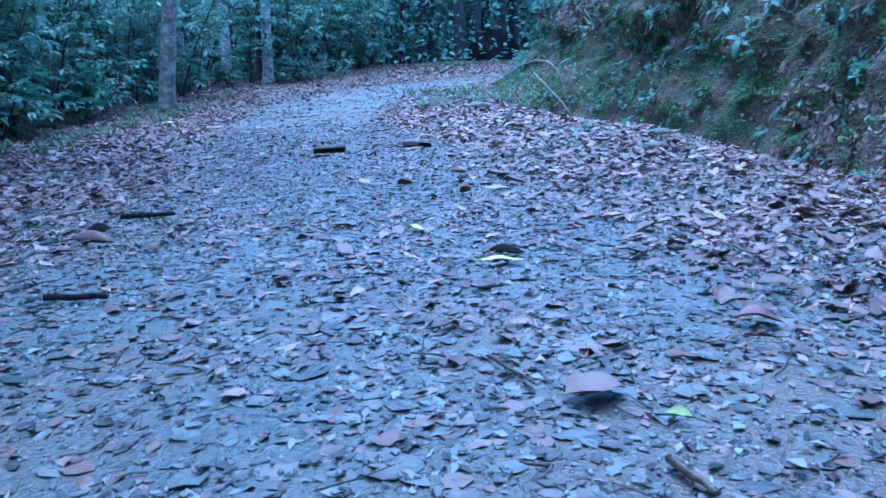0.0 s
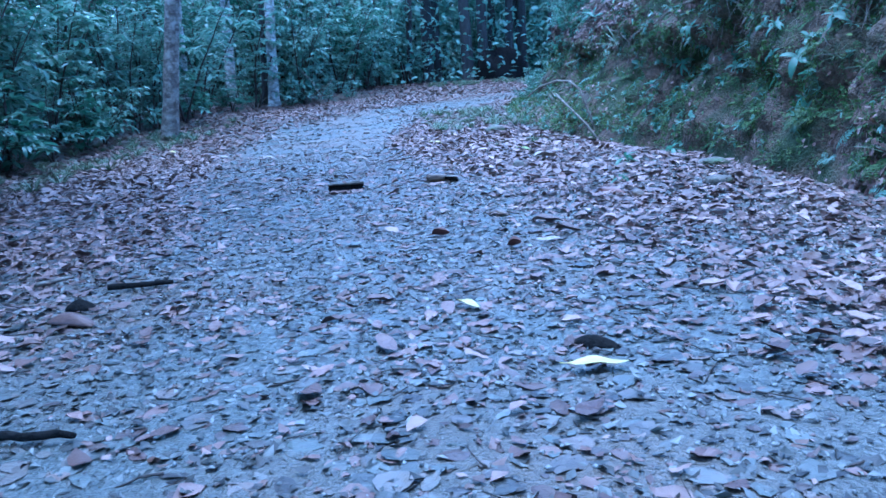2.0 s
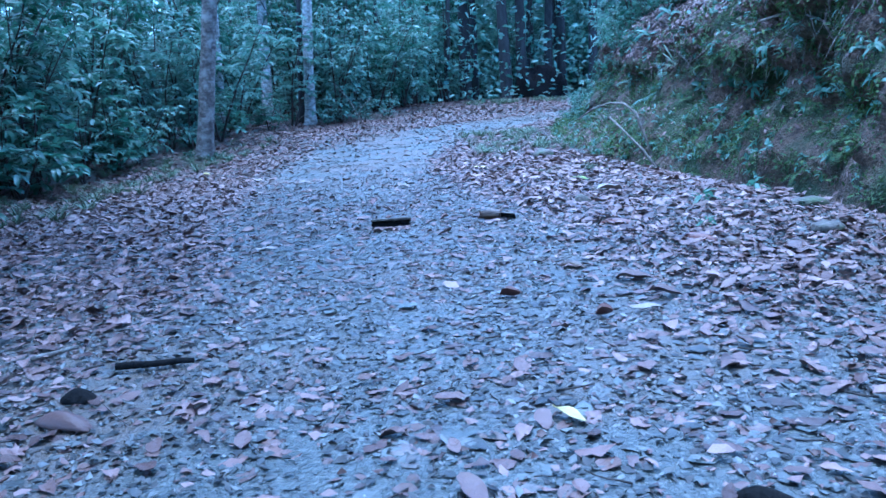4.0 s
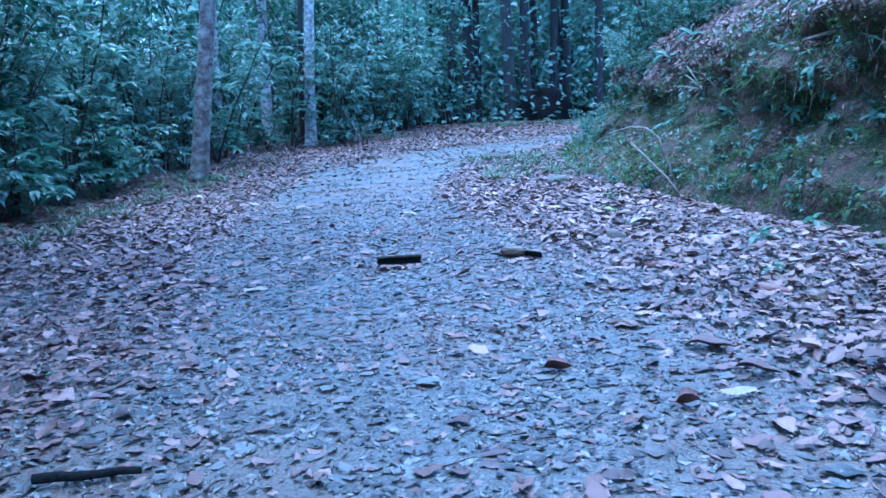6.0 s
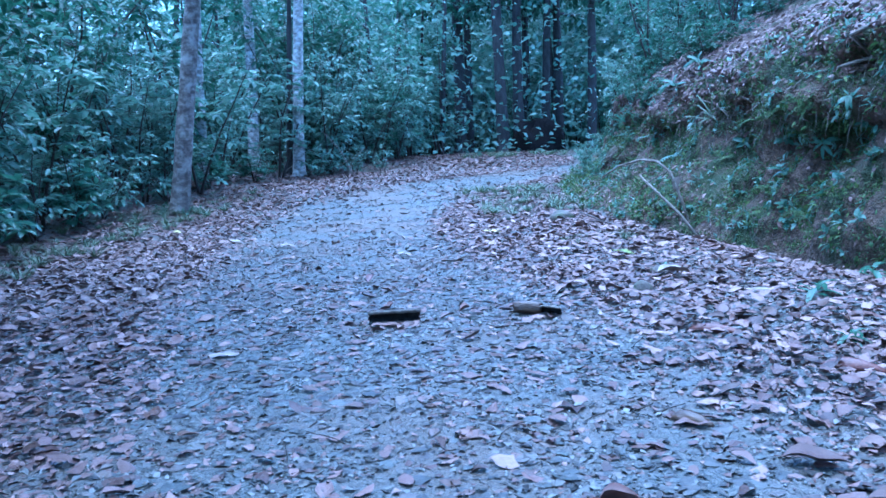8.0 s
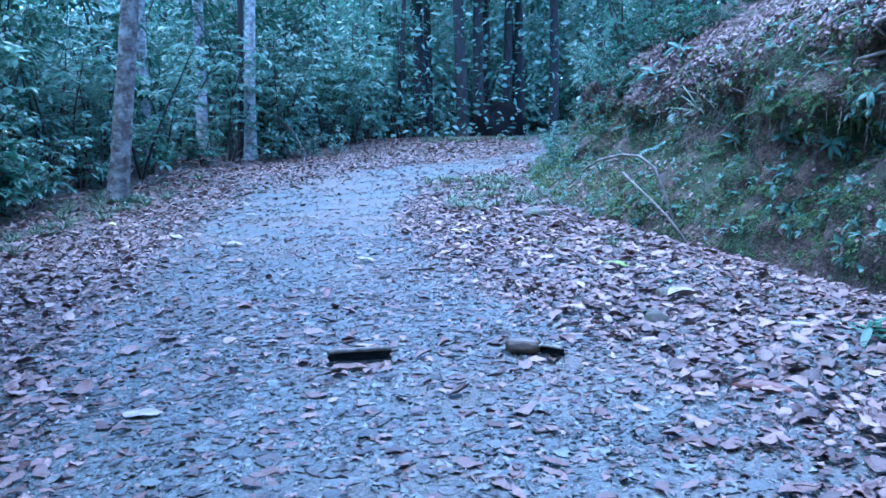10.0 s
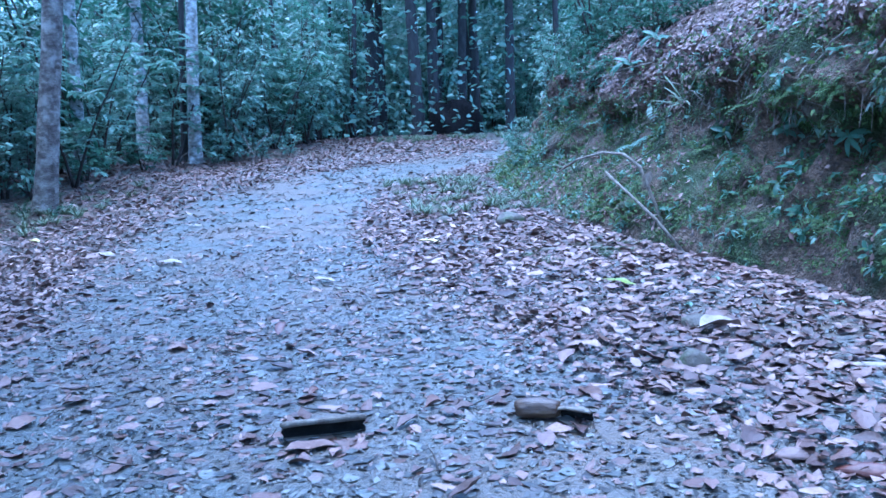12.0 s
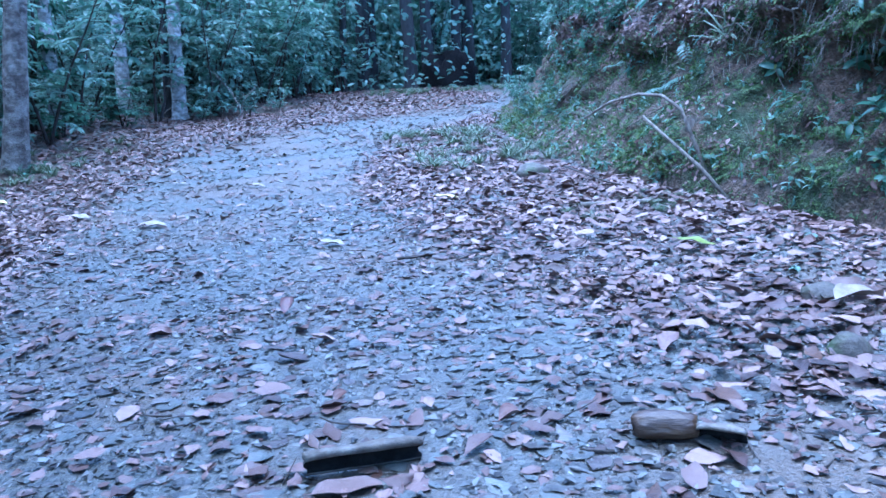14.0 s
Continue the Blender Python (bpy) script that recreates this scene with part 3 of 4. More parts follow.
# moss and creeping herbs in uneven patches
p, nn = scatter(110000, 3, 27, 0.08, 0.56, lambda y, k: 1.7 * patch(y, k, 0.55, 3) + 0.15 - 0.5 * ((k < 0.2) & (y < 14.5)))
n = len(p)
v, f = blades(p + nn * (0.1 * RNG.uniform(0, 1, (n, 1)) ** 1.5), nn + RNG.normal(0, 0.7, (n, 3)) + DOWN * 0.25, RNG.normal(0, 0.5, (n, 3)) + (0, 0, 1), RNG.uniform(0.02, 0.06, n), RNG.uniform(0.01, 0.026, n), 0.3, rows=1)
tagged(new("moss", raw_mesh("moss", v, f, MOSS)), "mossy green creepers cloaking the earth bank", "moss", kind="stuff")
# small herbs with dark leaves
p, nn = scatter(14000, 3, 30, 0.1, 0.68, lambda y, k: 1.5 * patch(y, k, 0.4, 11) - 0.5 * ((k < 0.2) & (y < 14.5)))
n = len(p)
v, f = blades(p + nn * RNG.uniform(0.02, 0.12, (n, 1)), nn * 0.8 + RNG.normal(0, 0.6, (n, 3)), RNG.normal(0, 0.4, (n, 3)) + (0, 0, 1), RNG.uniform(0.04, 0.11, n), RNG.uniform(0.02, 0.045, n), 0.35)
tagged(new("bank_herbs", raw_mesh("bank_herbs", v, f, MOSS)), "small dark green herbs on the bank", "herbs", kind="stuff")
p, nn = scatter(1700, 4, 28, 0.08, 0.66, lambda y, k: patch(y, k, 0.5, 41) + 0.1 - 0.5 * ((k < 0.2) & (y < 14.5)))
p, nn = np.repeat(p, 5, axis=0), np.repeat(nn, 5, axis=0)
n = len(p)
v, f = blades(p + nn * 0.05, nn * 0.7 + RNG.normal(0, 0.7, (n, 3)) + DOWN * 0.1, RNG.normal(0, 0.35, (n, 3)) + (0, 0, 1), RNG.uniform(0.045, 0.13, n), RNG.uniform(0.02, 0.045, n), 0.3)
tagged(new("bank_seedlings", raw_mesh("bank_seedlings", v, f, LEAF_PALE)), "tiny pale seedlings all over the bank", "herbs", kind="stuff")
# dead leaves caught on the upper slope and on the fallen earth
pa, na = scatter(60000, 3, 32, 0.47, 0.92, lambda y, k: 0.2 + 0.5 * patch(y, k, 0.7, 17) + np.clip((k - 0.56) * 8, -0.5, 0.5))
pb, nb = scatter(3600, 16.5, 25, 0.05, 0.4, lambda y, k: patch(y, k, 0.8, 7) + 0.1)
pc, nc = scatter(2400, 3, 17, 0.08, 0.46, lambda y, k: patch(y, k, 0.5, 21) - 0.05)
pd, nd = scatter(700, 17.6, 18.8, 0.46, 0.74)
pe, ne = scatter(1600, 5.5, 8.6, 0.04, 0.22)
p, nn = np.concatenate([pa, pb, pc, pd, pe]), np.concatenate([na, nb, nc, nd, ne])
n = len(p)
v, f = blades(p + nn * RNG.uniform(0.005, 0.05, (n, 1)), np.cross(nn, RNG.normal(0, 1, (n, 3))), nn + RNG.normal(0, 0.35, (n, 3)), RNG.uniform(0.04, 0.12, n), RNG.uniform(0.02, 0.055, n), RNG.uniform(-0.3, 0.3, n), RNG.uniform(-0.3, 0.3, n))
tagged(new("bank_leaf_litter", raw_mesh("bank_leaf_litter", v, f, LITTER)), "brown dead leaves lying on the bank slope", "leaf litter", kind="stuff")


def rosette(name, label, group, leaf, count, length, ratio, seed, rise=0.35, stalk=0.0):
    """A low plant of broad leaves round one short stem; the leaves are parts."""
    rng = np.random.default_rng(seed)
    t = base_empty(name, label, "plant", group)
    v, f = tube(bend((0, 0, -0.03), (0.1, 0, 1), 0.05 + stalk, 4, 0.1, 0, rng), np.linspace(0.006, 0.003, 5), 5, 0, rng)
    part("stem", raw_mesh("stem", v, f, LEAF_DARK), t)
    top = v[-1]
    for i in range(count):
        a = i * 2.4 + rng.uniform(-0.9, 0.9)
        h = top * (1 - 0.2 * (i % 4))
        ln = length * rng.uniform(0.45, 1.15)
        v, f = blades([h], [(math.cos(a), math.sin(a), rise * rng.uniform(-0.6, 2.2))], [(0, 0, 1)], ln, ln * ratio, rng.uniform(0.2, 0.6), 0.2, rows=4)
        part("leaf", raw_mesh("leaf", v, f, leaf, True), t)
    return t


def fern(name, label, group, leaf, fronds, length, seed):
    rng = np.random.default_rng(seed)
    t = base_empty(name, label, "fern", group)
    for i in range(fronds):
        a = i * 2.4 + rng.uniform(-0.4, 0.4)
        c = bend((0, 0, 0), (math.cos(a), math.sin(a), 0.9), length * rng.uniform(0.7, 1.1), 9, 0.04, 0.16, rng)
        bits = [tube(c, np.linspace(0.004, 0.001, 10), 4, 0, rng)]
        d = unit(np.gradient(c, axis=0))
        sd = unit(np.cross(d, (0, 0, 1)))
        for s in (-1, 1):
            ln = length * 0.26 * np.sin(np.linspace(0.5, 3.0, 10))
            bits.append(blades(c[1:], sd[1:] * s + d[1:] * 0.35, np.tile((0, 0, 1.0), (9, 1)), ln[1:], ln[1:] * 0.3, 0.2))
        v, f = join(bits)
        part("frond", raw_mesh("frond", v, f, leaf), t)
    return t


def tuft(name, label, group, leaf, count, length, seed, category="grass tuft"):
    rng = np.random.default_rng(seed)
    a = rng.uniform(0, 6.28, count)
    way = np.stack([np.cos(a) * 0.6, np.sin(a) * 0.6, np.ones(count)], 1)
    v, f = blades(rng.normal(0, 0.02, (count, 3)) * (1, 1, 0), way, np.stack([-np.cos(a), -np.sin(a), np.full(count, 0.5)], 1), length * rng.uniform(0.5, 1.2, count), 0.013, rng.uniform(0.2, 0.8, count), 0.1, rows=3)
    return tagged(new(name, raw_mesh(name, v, f, leaf)), label, category, group)


SPRIGS = [
    rosette("plant", "small broad-leaved plant growing from the bank", "bank plants", LEAF, 6, 0.19, 0.36, 61, 0.3, 0.08),
    rosette("plant", "long-leaved seedling rooted in the earth bank", "bank plants", LEAF, 9, 0.22, 0.25, 62, 0.5, 0.12),
    rosette("plant", "little dark herb with oval leaves on the bank", "bank plants", LEAF, 9, 0.11, 0.5, 63, 0.4, 0.1),
    rosette("plant", "tiny pale seedling on bare bank soil", "bank plants", LEAF_PALE, 5, 0.09, 0.45, 64, 0.4, 0.05),
    fern("fern", "small green fern hanging from the bank", "bank ferns", MOSS, 6, 0.3, 65),
    fern("fern", "feathery pale fern on the mossy bank", "bank ferns", LEAF_PALE, 5, 0.38, 66),
    tuft("grass_tuft", "thin green grass tuft on the bank", "bank grass", GRASS, 16, 0.35, 67),
]
USED = [0] * len(SPRIGS)


def set_on_bank(ob, y, k, size=1.0, turn=0.0, first=False):
    p, nn = on_bank(np.array([y]), np.array([k]))
    up = Vector(unit(nn[0] * 0.75 + np.array([0, 0, 0.65])))
    q = up.to_track_quat("Z", "Y").to_matrix().to_4x4()
    m = Matrix.Translation(Vector(p[0] - nn[0] * 0.01)) @ q @ pose(0, 0, 0, 0, 0, turn)
    c = ob if first else copy_thing(ob, m)
    c.matrix_basis = m @ Matrix.Diagonal((size, size, size, 1))
    return c


for i in range(340):
    j = int(RNG.choice(7, p=[0.17, 0.12, 0.24, 0.15, 0.14, 0.09, 0.09]))
    y = RNG.uniform(6, 24)
    k = RNG.uniform(0.1, 0.56)
    if k < 0.26 and y < 15 and RNG.uniform() < 0.8:
        continue
    set_on_bank(SPRIGS[j], y, k, RNG.uniform(0.4, 0.9), RNG.uniform(0, 360), USED[j] == 0)
    USED[j] = 1
for i in range(110):
    y, k = RNG.uniform(9.5, 18.5), RNG.uniform(0.13, 0.44)
    set_on_bank(SPRIGS[[2, 4, 4, 0, 2][i % 5]], y, k, RNG.uniform(0.6, 1.1), RNG.uniform(0, 360))
for y, k, j, size in [(12.16, 0.28, 0, 1.1), (14.0, 0.312, 1, 0.9), (13.8, 0.288, 0, 0.8), (14.24, 0.248, 2, 1.6), (16.96, 0.368, 0, 1.0), (16.48, 0.288, 1, 0.8), (20.08, 0.62, 1, 1.7), (19.96, 0.7, 1, 1.6), (17.64, 0.476, 6, 1.7),
                      (19.56, 0.508, 5, 1.7), (19.44, 0.396, 5, 1.6), (18.9, 0.45, 5, 1.4), (12.88, 0.496, 6, 0.9), (12.8, 0.416, 1, 0.8), (10.12, 0.308, 0, 1.2), (9.6, 0.376, 1, 1.0), (8.08, 0.148, 6, 1.0), (8.3, 0.13, 4, 1.0),
                      (15.4, 0.33, 2, 1.4), (13.2, 0.22, 2, 1.3), (11.2, 0.25, 4, 1.2), (15.8, 0.42, 4, 1.4), (20.4, 0.3, 6, 1.5), (18.6, 0.25, 4, 1.3), (11.3, 0.4, 0, 0.9)]:
    set_on_bank(SPRIGS[j], y, k, size, 200 + 37 * j + 90 * y)

# bushes and young trees along the top of the bank and at its far corner
for _ in range(24):
    y, k = RNG.uniform(26.5, 37), RNG.uniform(0.2, 0.72)
    p, nn = on_bank(np.array([y]), np.array([k]))
    put([bush, bush3, bush2][RNG.integers(0, 3)], p[0][0], p[0][1], RNG.uniform(0.25, 0.5) if k < 0.45 else RNG.uniform(0.5, 0.9), z=p[0][2] - 0.05)
for _ in range(44):
    y, k = RNG.uniform(20, 40), RNG.uniform(0.7, 0.9)
    p, nn = on_bank(np.array([y]), np.array([k]))
    put([bush3, bush3, sapling, sapling3][RNG.integers(0, 4)], p[0][0], p[0][1], RNG.uniform(0.5, 0.85), z=p[0][2] - 0.08)
# three more out-of-view trees on the near bank, added to shade the right verge
for y in (-5.0, -1.0, 3.2):
    p, nn = on_bank(np.array([y]), np.array([0.8]))
    put(shade_tree, p[0][0], p[0][1], 0.85, z=p[0][2] - 0.1)
for _ in range(14):
    y, k = RNG.uniform(16, 30), RNG.uniform(0.8, 0.9)
    p, nn = on_bank(np.array([y]), np.array([k]))
    put([bush, bush3, sapling][RNG.integers(0, 3)], p[0][0], p[0][1], RNG.uniform(0.4, 0.7), z=p[0][2] - 0.08)
for _ in range(12):
    y, k = RNG.uniform(10, 46), RNG.uniform(0.84, 0.95)
    p, nn = on_bank(np.array([y]), np.array([k]))
    put([forest_tree, forest_tree2][RNG.integers(0, 2)], p[0][0], p[0][1], RNG.uniform(0.6, 1.0), z=p[0][2] - 0.1)


for y, k, size in [(21.6, 0.24, 0.3), (22.6, 0.3, 0.34), (23.4, 0.36, 0.4), (22.0, 0.46, 0.35), (20.6, 0.5, 0.32), (19.4, 0.52, 0.3), (24.3, 0.24, 0.45), (24.6, 0.42, 0.45), (23.6, 0.5, 0.45)]:
    p, nn = on_bank(np.array([y]), np.array([k]))
    put(bush, p[0][0], p[0][1], size * 0.75, z=p[0][2] - 0.04)
for _ in range(26):
    y, k = RNG.uniform(21, 33), RNG.uniform(0.58, 0.74)
    p, nn = on_bank(np.array([y]), np.array([k]))
    put([bush, bush3, bush3][RNG.integers(0, 3)], p[0][0], p[0][1], RNG.uniform(0.3, 0.55), z=p[0][2] - 0.05)

for _ in range(14):
    y, k = RNG.uniform(21.5, 26), RNG.uniform(0.4, 0.66)
    p, nn = on_bank(np.array([y]), np.array([k]))
    put([bush, bush3][RNG.integers(0, 2)], p[0][0], p[0][1], RNG.uniform(0.25, 0.42), z=p[0][2] - 0.04)

# dry grass and hair roots that hang from the edge of the cut
p, nn = scatter(2600, 6, 24, 0.38, 0.52, lambda y, k: patch(y, k, 0.5, 31) - 0.1)
n = len(p)
v, f = blades(p + nn * RNG.uniform(0.0, 0.06, (n, 1)), nn * 0.55 + RNG.normal(0, 0.25, (n, 3)) + DOWN, nn + RNG.normal(0, 0.3, (n, 3)), RNG.uniform(0.12, 0.5, n), RNG.uniform(0.004, 0.01, n), RNG.uniform(-0.1, 0.2, n), 0.1)
tagged(new("hanging_grass", raw_mesh("hanging_grass", v, f, TWIG)), "dry hanging grass and hair roots on the bank", "dry grass", kind="stuff")

# roots and vines that hang over the cut
def stick(name, label, points, r0, r1, mat, category="stick", sides=7, group=""):
    v, f = tube(points, np.linspace(r0, r1, len(points)), sides, 0.08)
    return tagged(new(name, raw_mesh(name, v, f, mat, True)), label, category, group)


for i in range(34):
    y, k = RNG.uniform(7, 23), RNG.uniform(0.4, 0.6)
    ks = k - np.linspace(0, RNG.uniform(0.06, 0.24), 9)
    yy = y + np.cumsum(RNG.normal(0, 0.07, 9)) + np.linspace(0, RNG.uniform(-0.7, 0.7), 9)
    p, nn = on_bank(yy, ks)
    stick("root", "thin dry root trailing down the earth bank", p + nn * (0.02 + 0.06 * np.sin(np.linspace(0, 3.1, 9)))[:, None], RNG.uniform(0.007, 0.016), 0.003, TWIG if i % 3 else TWIG_DARK, "root", 5, "bank roots")
for y0, k0, y1, k1, r in [(12.5, 0.58, 13.6, 0.39, 0.03), (13.4, 0.6, 14.3, 0.46, 0.018), (15.2, 0.6, 16.4, 0.44, 0.016), (11.6, 0.57, 12.0, 0.36, 0.022), (18.3, 0.62, 17.2, 0.42, 0.015), (19.2, 0.66, 20.8, 0.6, 0.02)]:
    u = np.linspace(0, 1, 11)
    p, nn = on_bank(y0 + (y1 - y0) * u + 0.08 * np.sin(u * 9 + y0), k0 + (k1 - k0) * u)
    stick("root", "gnarled grey root hanging from the bank's lip", p + nn * (0.03 + 0.12 * np.sin(u * 3.1))[:, None], r, r * 0.45, TWIG, "root", 6, "bank roots")
stick("fallen_branch", "thin bare branch arching out of the bank", [(1.57, 17.76, 1.04), (1.81, 17.48, 1.23), (2.09, 17.2, 1.32), (2.32, 17.01, 1.29), (2.49, 16.83, 1.12), (2.65, 16.73, 0.65), (2.74, 16.64, 0.34), (2.74, 16.59, 0.0)], 0.016, 0.028, TWIG, "branch")
stick("fallen_branch", "straight pale dead branch leaning on the bank", [(2.01, 16.83, 1.07), (2.27, 16.55, 0.76), (2.51, 16.27, 0.46), (2.74, 15.89, 0.05)], 0.018, 0.024, TWIG, "branch")
stick("fallen_branch", "pale branch lying at the foot of the bank", [(0.75, 15.0, 0.32), (1.15, 14.7, 0.38), (1.5, 14.6, 0.36), (1.85, 14.5, 0.33)], 0.03, 0.016, TWIG, "branch")
stick("fallen_branch", "thin crooked stick at the bank's foot", [(1.0, 16.6, 0.55), (1.3, 16.0, 0.42), (1.6, 15.5, 0.36), (1.9, 14.9, 0.3)], 0.012, 0.008, TWIG_DARK, "branch")
stick("fallen_branch", "thin grey stick lying along the ditch", [(1.7, 13.6, 0.28), (2.1, 12.9, 0.24), (2.4, 12.3, 0.2), (2.8, 11.5, 0.1)], 0.012, 0.007, TWIG, "branch")


for i in range(12):
    x, y = RNG.uniform(-8.4, -4.6), RNG.uniform(33.2, 36)
    a = RNG.uniform(0, 6.28)
    stick("dead_branch", "bare dead branch in the roadside undergrowth", bend((x, y, float(land(x, y)) - 0.02), (math.cos(a) * 0.8, math.sin(a) * 0.4, RNG.uniform(0.4, 1.6)), RNG.uniform(1.0, 2.6), 7, 0.16, 0.07), 0.022, 0.008, TWIG, "branch", 5, "dead branches in the undergrowth")

# ---- litter on the road ----
LEFT_Y, LEFT_X = np.array([-5, 4, 8.2, 10.6, 13.6, 19.6, 23.7, 27.6, 30.7, 36]), np.array([-2.6, -2.2, -2.5, -3.3, -4.0, -4.9, -4.8, -3.2, -0.9, 4])
RIGHT_Y, RIGHT_X = np.array([-5, 3, 6, 11, 15, 20, 24, 27, 31, 36]), np.array([1.7, 1.3, 0.7, -0.2, -1.0, -1.6, -0.9, 0.7, 2.6, 8])


def thick(x, y):
    """How thickly the leaves lie, 0 to 1."""
    l, r = np.interp(y, LEFT_Y, LEFT_X), np.interp(y, RIGHT_Y, RIGHT_X)
    side = np.maximum(np.clip((l - x) / 0.9 + 0.5, 0, 1), np.clip((x - r) / 0.8 + 0.5, 0, 1))
    mid = 0.2 + 0.14 * ripple(x, y, 0.9) - 0.25 * np.exp(-((x + 1.9) / 0.7) ** 2 - ((y - 1.5) / 1.4) ** 2) + 0.1 * ((y < 9) & (y > 4)) - 0.1 * (y < 3.2)
    d = np.maximum(side * (0.85 + 0.2 * ripple(x, y, 1.3)), mid)
    d = np.where(x > lip(y) + 0.15, d * 0.45, d)
    return np.clip(d, 0.02, 1) * np.where(x < wood(y), 0.85, 1)


def strewn(n, x0, x1, y0, y1):
    x, y = RNG.uniform(x0, x1, n), RNG.uniform(y0, y1, n)
    keep = (RNG.uniform(0, 1, n) < thick(x, y)) & (x < foot(y) + 0.1)
    return x[keep], y[keep]


def lying(x, y, length, ratio, rows, tilt=0.25, pile=0.03, curled=1.0):
    n = len(x)
    a = RNG.uniform(0, 6.28, n)
    way = np.stack([np.cos(a), np.sin(a), RNG.normal(0, tilt * 0.6, n)], 1)
    deep = 0.5 + 0.9 * thick(x, y)
    way[:, 2] *= deep
    nor = np.stack([RNG.normal(0, tilt, n) * deep, RNG.normal(0, tilt, n) * deep, np.ones(n)], 1)
    lift = 0.004 + np.abs(way[:, 2]) * length * 0.5 + pile * RNG.uniform(0, 1, n) ** 2 * thick(x, y)
    pos = np.stack([x, y, land(x, y) + lift], 1) - way * (length * 0.5)[:, None]
    v, f = blades(pos, way, nor, length, length * ratio, curled * RNG.uniform(-0.28, 0.22, n), curled * RNG.uniform(-0.3, 0.35, n), rows)
    k = len(v) // n
    return v + RNG.normal(0, 1, v.shape) * np.repeat(length * np.where(length > 0.06, 0.03, 0.07), k)[:, None], f


def heap(name, label, counts, mat, ratio, rows, tilt, pile, curled, share):
    bits = []
    for count, x0, x1, y0, y1, lo, hi in counts:
        x, y = RNG.uniform(x0, x1, count), RNG.uniform(y0, y1, count)
        keep = (RNG.uniform(0, 1, count) < share(x, y)) & (x < foot(y) + 0.1)
        x, y = x[keep], y[keep]
        bits.append((x, y, RNG.uniform(lo, hi, len(x)) * RNG.choice([0.6, 1.0, 1.0, 1.25], len(x))))
    x, y, ln = [np.concatenate(c) for c in zip(*bits)]
    v, f = lying(x, y, ln, RNG.uniform(*ratio, len(x)), rows, tilt, pile, curled)
    return tagged(new(name, raw_mesh(name, v, f, mat, True)), label, "leaf litter", kind="stuff")


litter = heap("leaf_litter", "carpet of damp brown dead leaves over the verges",
              [(22000, -4.2, 3.4, -4, 9, 0.04, 0.13), (40000, -14, 3.6, 9, 18, 0.05, 0.15), (14000, -11, -4.2, -4, 9, 0.06, 0.15), (50000, -14, 6, 18, 34, 0.08, 0.16), (28000, -12, 12, 34, 52, 0.1, 0.2)],
              LITTER, (0.34, 0.7), 4, 0.16, 0.06, 0.95, lambda x, y: thick(x, y) ** 1.5)
heap("leaf_fragments", "small broken brown leaves between the larger ones", [(50000, -4.2, 3.4, -2, 9, 0.02, 0.06), (60000, -9, 3.6, 9, 22, 0.025, 0.075)], LITTER, (0.4, 0.9), 1, 0.2, 0.025, 0.8,
     lambda x, y: thick(x, y) ** 1.3)
heap("trodden_leaves", "flat wet leaves trodden into the grey road", [(26000, -4.6, 3, -4, 8, 0.025, 0.12), (26000, -5, 3, 8, 20, 0.04, 0.13)], TRODDEN, (0.4, 0.85), 3, 0.045, 0.0, 0.26,
     lambda x, y: np.clip(0.62 - 0.6 * thick(x, y) + 0.25 * ripple(x + 3, y, 0.6) - 0.35 * np.clip((y - 9) / 8, 0, 1), 0.03, 1))
# single larger leaves along the walked line
shapes = []
for i in range(12):
    v, f = blades([(-0.5, 0, 0)], [(1, 0, 0)], [(0, 0, 1)], 1.0, RNG.uniform(0.38, 0.62), RNG.uniform(-0.22, 0.2), RNG.uniform(-0.25, 0.35), 5)
    v = v + np.stack([0 * v[:, 0], 0.03 * np.sin(v[:, 0] * 9 + i), 0.03 * np.sin(v[:, 0] * 11 + i)], 1)
    v[:, 2] -= v[:, 2].min()
    shapes.append(raw_mesh("leaf", v, f, LITTER_ONE, True))
x, y = strewn(1300, -2.8, 2.6, 1.2, 11)
for i in range(min(300, len(x))):
    s = RNG.uniform(0.08, 0.17)
    ob = part("leaf", shapes[i % 12], litter)
    ob.matrix_basis = pose(x[i], y[i], float(land(x[i], y[i])) + 0.003 + 0.02 * float(thick(x[i], y[i])), RNG.normal(0, 4), RNG.normal(0, 4), RNG.uniform(0, 360)) @ Matrix.Diagonal((s, s, s, 1))

# crumbs of leaf, grit and thin twigs trodden into the road
n = 210000
x = RNG.uniform(-5.2, 3, n)
y = -3 + 37 * RNG.uniform(0, 1, n) ** 1.6
keep = RNG.uniform(-0.8, 1, n) < 0.45 + 0.6 * ripple(x, y, 0.45) - 1.2 * np.exp(-((x + 1.9) / 0.6) ** 2 - ((y - 1.6) / 1.2) ** 2) - 1.1 * np.clip((y - 11) / 10, 0, 1)
x, y = x[keep], y[keep]
v, f = lying(x, y, RNG.uniform(0.012, 0.06, len(x)) * np.clip(y / 12, 1, 2), RNG.uniform(0.3, 0.8, len(x)), 1, 0.25, 0.0)
tagged(new("leaf_crumbs", raw_mesh("leaf_crumbs", v, f, CHIP)), "broken leaf crumbs trodden into damp gravel", "leaf litter", kind="stuff")
n = 9000
x, y = RNG.uniform(-4.5, 3, n), 0.8 + 15 * RNG.uniform(0, 1, n) ** 1.2
s = RNG.uniform(0.004, 0.014, n)
oct_v = np.array([(1, 0, 0), (0, 1, 0), (-1, 0, 0), (0, -1, 0), (0, 0, 0.8), (0, 0, -0.8)])
a = RNG.uniform(0, 6.28, n)
ov = oct_v[None] * (1 + RNG.normal(0, 0.2, (n, 6, 3)))
